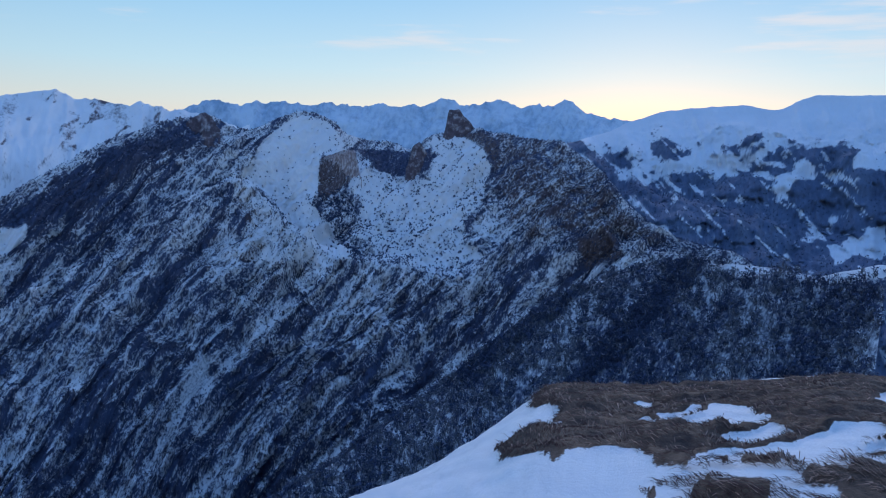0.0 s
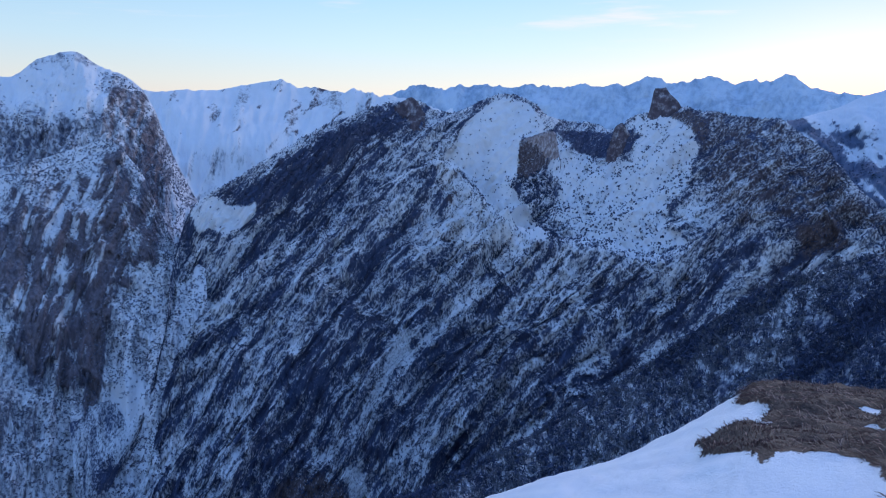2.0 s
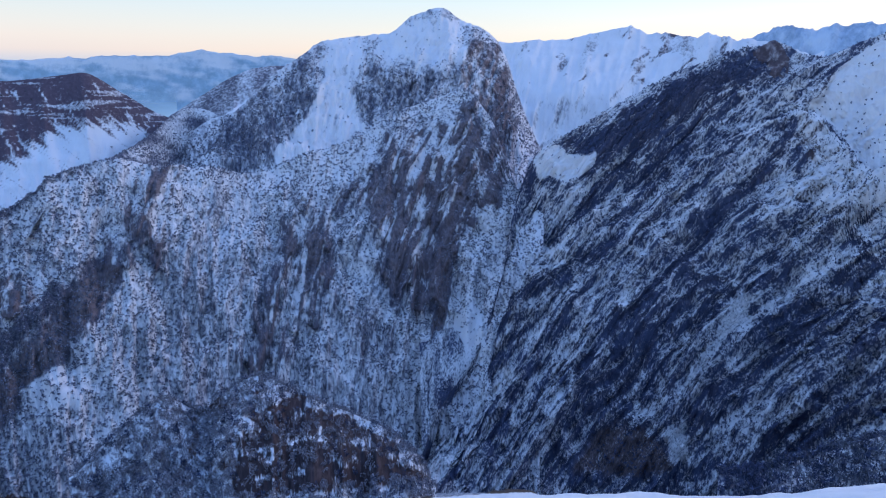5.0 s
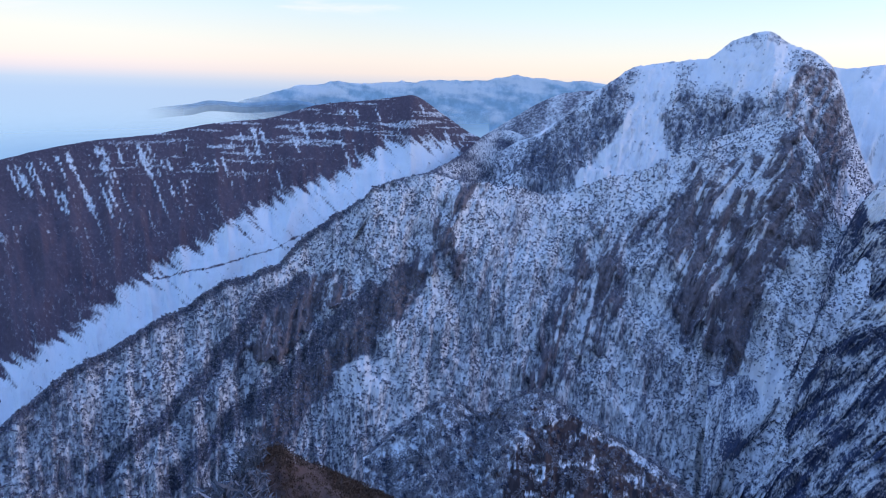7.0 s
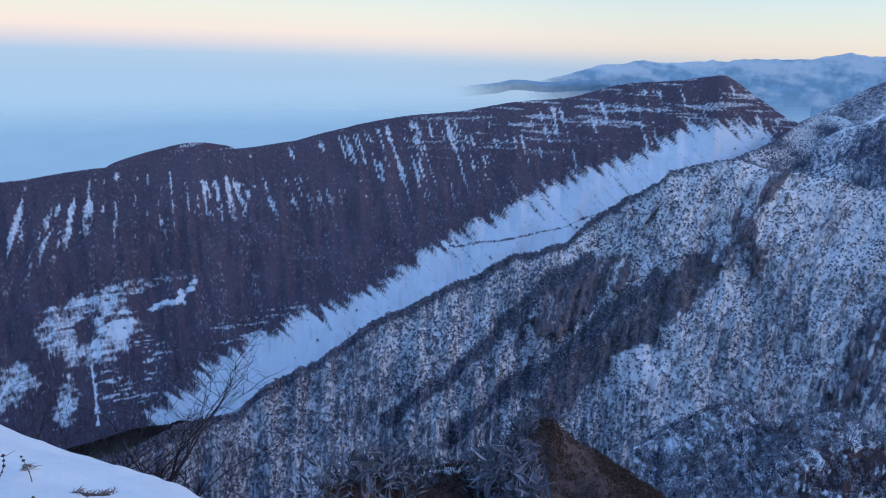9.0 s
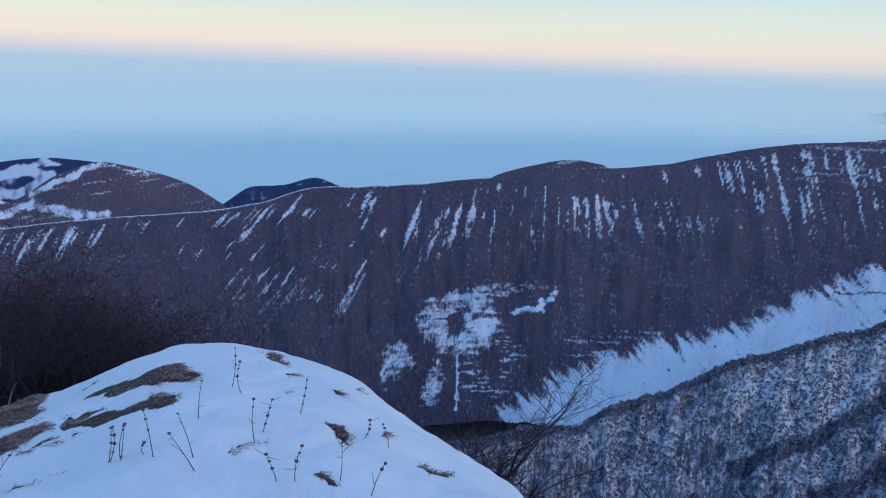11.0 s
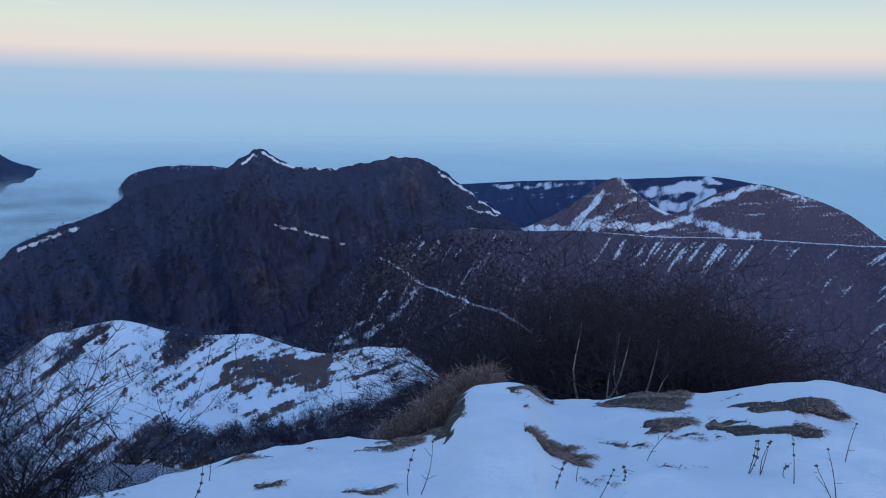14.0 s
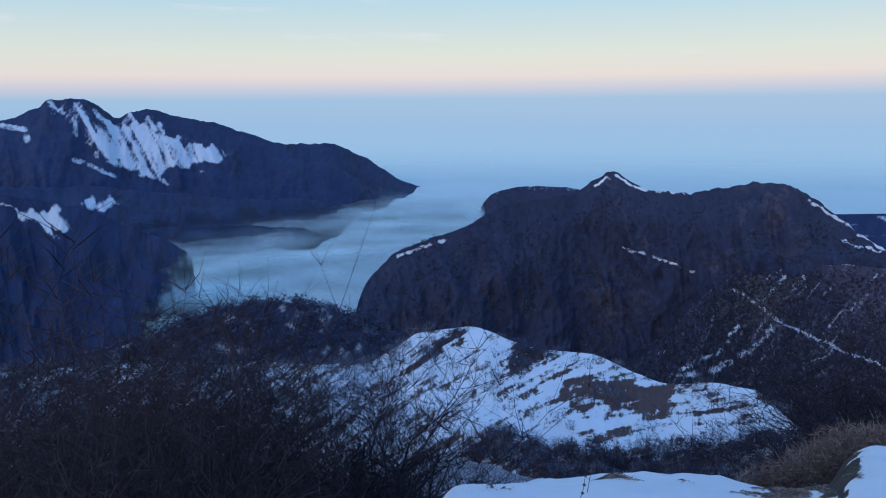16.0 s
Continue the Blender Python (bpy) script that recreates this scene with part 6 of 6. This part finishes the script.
BROWN_TWIG = plain("brown_twigs", (0.038, 0.029, 0.035), 0.95, 0.4)


def part(name, me, material_, parent, label=""):
    me.materials.append(material_)
    ob = new(name, me)
    ob.parent = parent
    return tagged(ob, label)


def tubes(name, pieces):
    """Tapered sticks (from, to, radius, radius, sides) as one mesh."""
    vs, fs = [], []
    for a, b, ra_, rb_, n in pieces:
        d = (b - a).normalized()
        u = d.orthogonal().normalized()
        v = d.cross(u)
        k = len(vs)
        for p, r in ((a, ra_), (b, rb_)):
            vs += [p + r * (math.cos(2 * math.pi * i / n) * u + math.sin(2 * math.pi * i / n) * v) for i in range(n)]
        fs += [(k + i, k + (i + 1) % n, k + n + (i + 1) % n, k + n + i) for i in range(n)]
    me = bpy.data.meshes.new(name)
    me.from_pydata(vs, [], fs)
    return me


def bare_tree(seed, stems=1, spread=0.5, forks=8, pale=False, twigs=(7, 5)):
    """A leafless tree one metre high: trunk, and each limb with its twigs."""
    r = random.Random(seed)
    ob = new("bare_tree")
    limbs = []

    def grow(p, d, length, radius, depth, store):
        n = (7, 5, 3, 2)[depth]
        q, stops = p, []
        for k in range(n):
            wild = (0.12, 0.2, 0.26, 0.3)[depth]
            d = (d + Vector((r.gauss(0, wild), r.gauss(0, wild), r.gauss(0.04, 0.5 * wild)))).normalized()
            e = q + d * (length / n)
            ra_, rb_ = radius * (1 - 0.75 * k / n), radius * (1 - 0.75 * (k + 1) / n)
            store.append((q, e, ra_, rb_, (6, 4, 3, 3)[depth]))
            stops.append((e, d, rb_))
            q = e
        if depth == 3:
            return
        for k in range((forks, *twigs)[depth]):
            f = r.uniform(0.2 if depth == 0 else 0.1, 1.0)
            e, dd, rr = stops[min(n - 1, int(f * n))]
            a = r.uniform(0, 2 * math.pi)
            out = Vector((math.cos(a), math.sin(a), r.uniform(-0.2, 0.9))).normalized()
            into = store
            if depth == 0:
                limbs.append([])
                into = limbs[-1]
            grow(e, (dd * 0.55 + out * (0.45 + spread)).normalized(), length * r.uniform(0.36, 0.62), max(rr * 0.7, 0.0009), depth + 1, into)

    for s in range(stems):
        w = 0.3 if stems > 1 else 0.12
        trunk = []
        grow(Vector((r.gauss(0, 0.03), r.gauss(0, 0.03), -0.04)), Vector((r.gauss(0, w), r.gauss(0, w), 1)).normalized(), r.uniform(0.6, 0.75), 0.009 if stems > 1 else 0.013, 0, trunk)
        part("trunk", tubes("trunk", trunk), BARK if pale else BROWN_TWIG, ob, "pale grey bark" if pale else "")
    for limb in limbs:
        part("branch", tubes("branch", limb), BROWN_TWIG, ob)
    return tagged(ob, "leafless birch with pale bark and fine brown twigs" if pale else "leafless dark shrub with fine brown twigs", "tree" if pale else "shrub", group="bare trees below the brow")


KINDS = [bare_tree(11, 1, 0.5, 9, True), bare_tree(12, 2, 0.6, 6), bare_tree(13, 3, 0.7, 5), bare_tree(14, 1, 0.8, 11), bare_tree(15, 3, 0.6, 5), bare_tree(16, 3, 0.55, 7, True), bare_tree(17, 1, 0.35, 8, False, (4, 2)), bare_tree(18, 2, 0.35, 6, False, (4, 2))]
used = set()


def plant(bearing, away, rise, kind, slim=1.0):
    """Set a tree on the slope so that its top stands at the given rise seen from the summit."""
    x, y = (float(c) for c in polar(np.array(bearing), away))
    z = float(summit(np.array([x]), np.array([y]))[0][0])
    h = max(EYE + away * math.tan(radians(rise)) - z, 0.8)
    m = Matrix.Translation((x, y, z)) @ Matrix.Rotation(random.uniform(0, 6.28), 4, "Z")
    size = Matrix.Diagonal((h * slim, h * slim, h, 1))
    if kind in used:
        ob = copy_thing(KINDS[kind], m)
    else:
        ob = KINDS[kind]
        ob.matrix_basis = m
        used.add(kind)
    ob.scale = (h * slim, h * slim, h)
    return ob


random.seed(5)
# the thicket behind the snow knoll
for k in range(115):
    a = random.uniform(137, 156)
    fade = min(1, (a - 136.5) / 6, (157 - a) / 4)
    plant(a, random.uniform(8.2, 14), -11.4 - 3.0 * (1 - fade) + random.uniform(-2.6, 0.5), random.choice((0, 1, 2, 3, 4, 1, 2, 3, 4)), random.uniform(0.9, 1.3))
for a, d, e in ((149.4, 6.9, -11.2), (146.4, 7.1, -12.0)):
    plant(a, d, e, 5, 1.1)
# thin trees and bushes over the gully beside the knoll
for k in range(4):
    a = random.uniform(162, 190)
    plant(a, random.uniform(8, 15), random.uniform(-23.5, -20.5) - 1.5 * (a > 172), random.randrange(1, 5), 0.9)
for a, d, e in ((164.6, 7.0, -20.4), (165.6, 9, -19.0), (194.8, 9, -11.3), (195.8, 10, -12.6), (197.6, 11, -12.4), (199.3, 10, -11.0), (200.5, 11, -11.0), (201.5, 10, -11.3), (203.6, 9, -12.6), (205.4, 8, -11.6), (206.6, 9, -12.2), (191, 12, -17.5), (189, 10, -19.0)):
    plant(a, d, e, random.choice((6, 7, 3)), 0.8)
for a, d, e, k in ((203.2, 8, -10.4, 3), (199.6, 9, -10.6, 1), (197.8, 9, -11.0, 3), (205.0, 8, -11.5, 1)):
    plant(a, d, e, k, 0.75)
# the dark bushes close by, where the pan ends
for k in range(95):
    a = 205 + 19 * random.random() ** 0.8
    plant(a, random.uniform(4.2, 12), -13.0 - max(0, (211 - a)) * 1.1 + random.uniform(-9, 0.8), random.randrange(1, 5), random.uniform(0.9, 1.3))
for k in range(18):
    a = random.uniform(189, 206)
    plant(a, random.uniform(6.5, 12), random.uniform(-22.5, -17.5) - 0.25 * max(0, 197 - a), random.randrange(1, 5), random.uniform(0.9, 1.3))
for a, d, e in ((109.5, 12, -17.8), (111, 14, -18.3), (107.8, 13, -19.6), (113.5, 11, -20.0), (117, 9, -19.5)):
    plant(a, d, e, 3, 1.1)

# ---- dried weeds standing in the snow ----
STALK = plain("dried_stalk", (0.075, 0.052, 0.045), 0.9, 0.2)
WEEDS = [(-3.36, -2.75, -0.12, -0.02, 0.03, 0.24), (-2.82, -2.51, -0.06, -0.02, 0.02, 0.2), (-2.4, -2.59, -0.08, -0.02, 0.02, 0.18), (-2.38, -2.66, -0.1, -0.03, 0.02, 0.18), (-2.39, -2.38, -0.04, 0.02, -0.02, 0.23), (-2.48, -2.23, -0.04, 0.04, -0.04, 0.22), (-2.75, -2.1, -0.07, 0, -0, 0.22), (-2.88, -2.17, -0.08, -0.04, 0.05, 0.18), (-2.55, -1.74, -0.06, -0.02, 0.03, 0.16), (-2.67, -1.59, -0.08, -0.01, 0.01, 0.18), (-2.64, -1.42, -0.1, -0.03, 0.06, 0.15), (-3.22, -2.18, -0.13, -0.03, 0.04, 0.2), (-3.33, -2.63, -0.12, 0.01, -0.01, 0.2), (-2.4, -2.14, -0.03, 0.07, -0.08, 0.19), (-2.42, -2.44, -0.05, 0.01, -0.01, 0.05)]
WEEDS += [(0.15, -3.32, -0.17, -0.06, 0, 0.17), (-0.8, -3.03, -0.14, -0.02, 0.01, 0.22), (-0.84, -3.01, -0.13, -0.06, 0.02, 0.26), (-1.61, -2.92, -0.17, -0.01, 0.01, 0.12), (-1.8, -2.85, -0.16, -0.01, 0.01, 0.08), (-2.38, -2.66, -0.1, -0.02, 0.02, 0.17), (-2.42, -2.62, -0.08, -0.02, 0.02, 0.16), (-2.09, -3.06, -0.19, -0.09, 0.07, 0.18), (-1.45, -2.85, -0.13, -0.04, 0.02, 0.14), (-1.62, -2.75, -0.15, -0.06, 0.03, 0.14), (0.07, -3.51, -0.21, -0.02, 0, 0.12), (-3.33, -1.69, -0.24, 0.01, -0.03, 0.14), (-3.3, -1.84, -0.19, -0.02, 0.04, 0.11), (-2.52, -1.81, -0.05, 0.03, -0.03, 0.13)]


def seed_head(r, at, size):
    bm = bmesh.new()
    bmesh.ops.create_icosphere(bm, subdivisions=2, radius=size)
    for v in bm.verts:
        v.co *= 1 + r.uniform(-0.25, 0.3)
        v.co.z *= 0.8
        v.co += at
    me = bpy.data.meshes.new("seed_head")
    bm.to_mesh(me)
    bm.free()
    return me


for k, (x, y, z, dx, dy, h) in enumerate(WEEDS):
    r = random.Random(40 + k)
    base, top = Vector((0, 0, -0.03)), Vector((dx, dy, h))
    ob = new("dried_weed")
    ob.location = (x, y, float(summit_height(np.array([x]), np.array([y]))[0]))
    bend = Vector((r.uniform(-0.02, 0.02), r.uniform(-0.02, 0.02), 0))
    spots = [base + (top - base) * f + bend * math.sin(math.pi * f) for f in (0, 0.25, 0.5, 0.75, 1)]
    part("stem", tubes("stem", [(spots[i], spots[i + 1], 0.0026 - 0.0004 * i, 0.0022 - 0.0004 * i, 5) for i in range(4)]), STALK, ob)
    for f in ((1, 0.82, 0.62), (1,), (1, 0.85), (0.95, 0.75, 0.55, 0.35))[k % 4]:
        at = base + (top - base) * f + bend * math.sin(math.pi * f)
        part("seed_head", seed_head(r, at, r.uniform(0.005, 0.009)), STALK, ob)
    sprigs = []
    for s in range(r.randrange(0, 5)):
        f = r.uniform(0.35, 0.95)
        at = base + (top - base) * f + bend * math.sin(math.pi * f)
        sprigs.append((at, at + Vector((r.uniform(-0.05, 0.05), r.uniform(-0.05, 0.05), r.uniform(-0.02, 0.05))), 0.0013, 0.0008, 4))
    if sprigs:
        part("sprig", tubes("sprig", sprigs), STALK, ob)
    tagged(ob, "dried brown weed stalk standing in the snow", "weed", group="dried weeds on the snow")
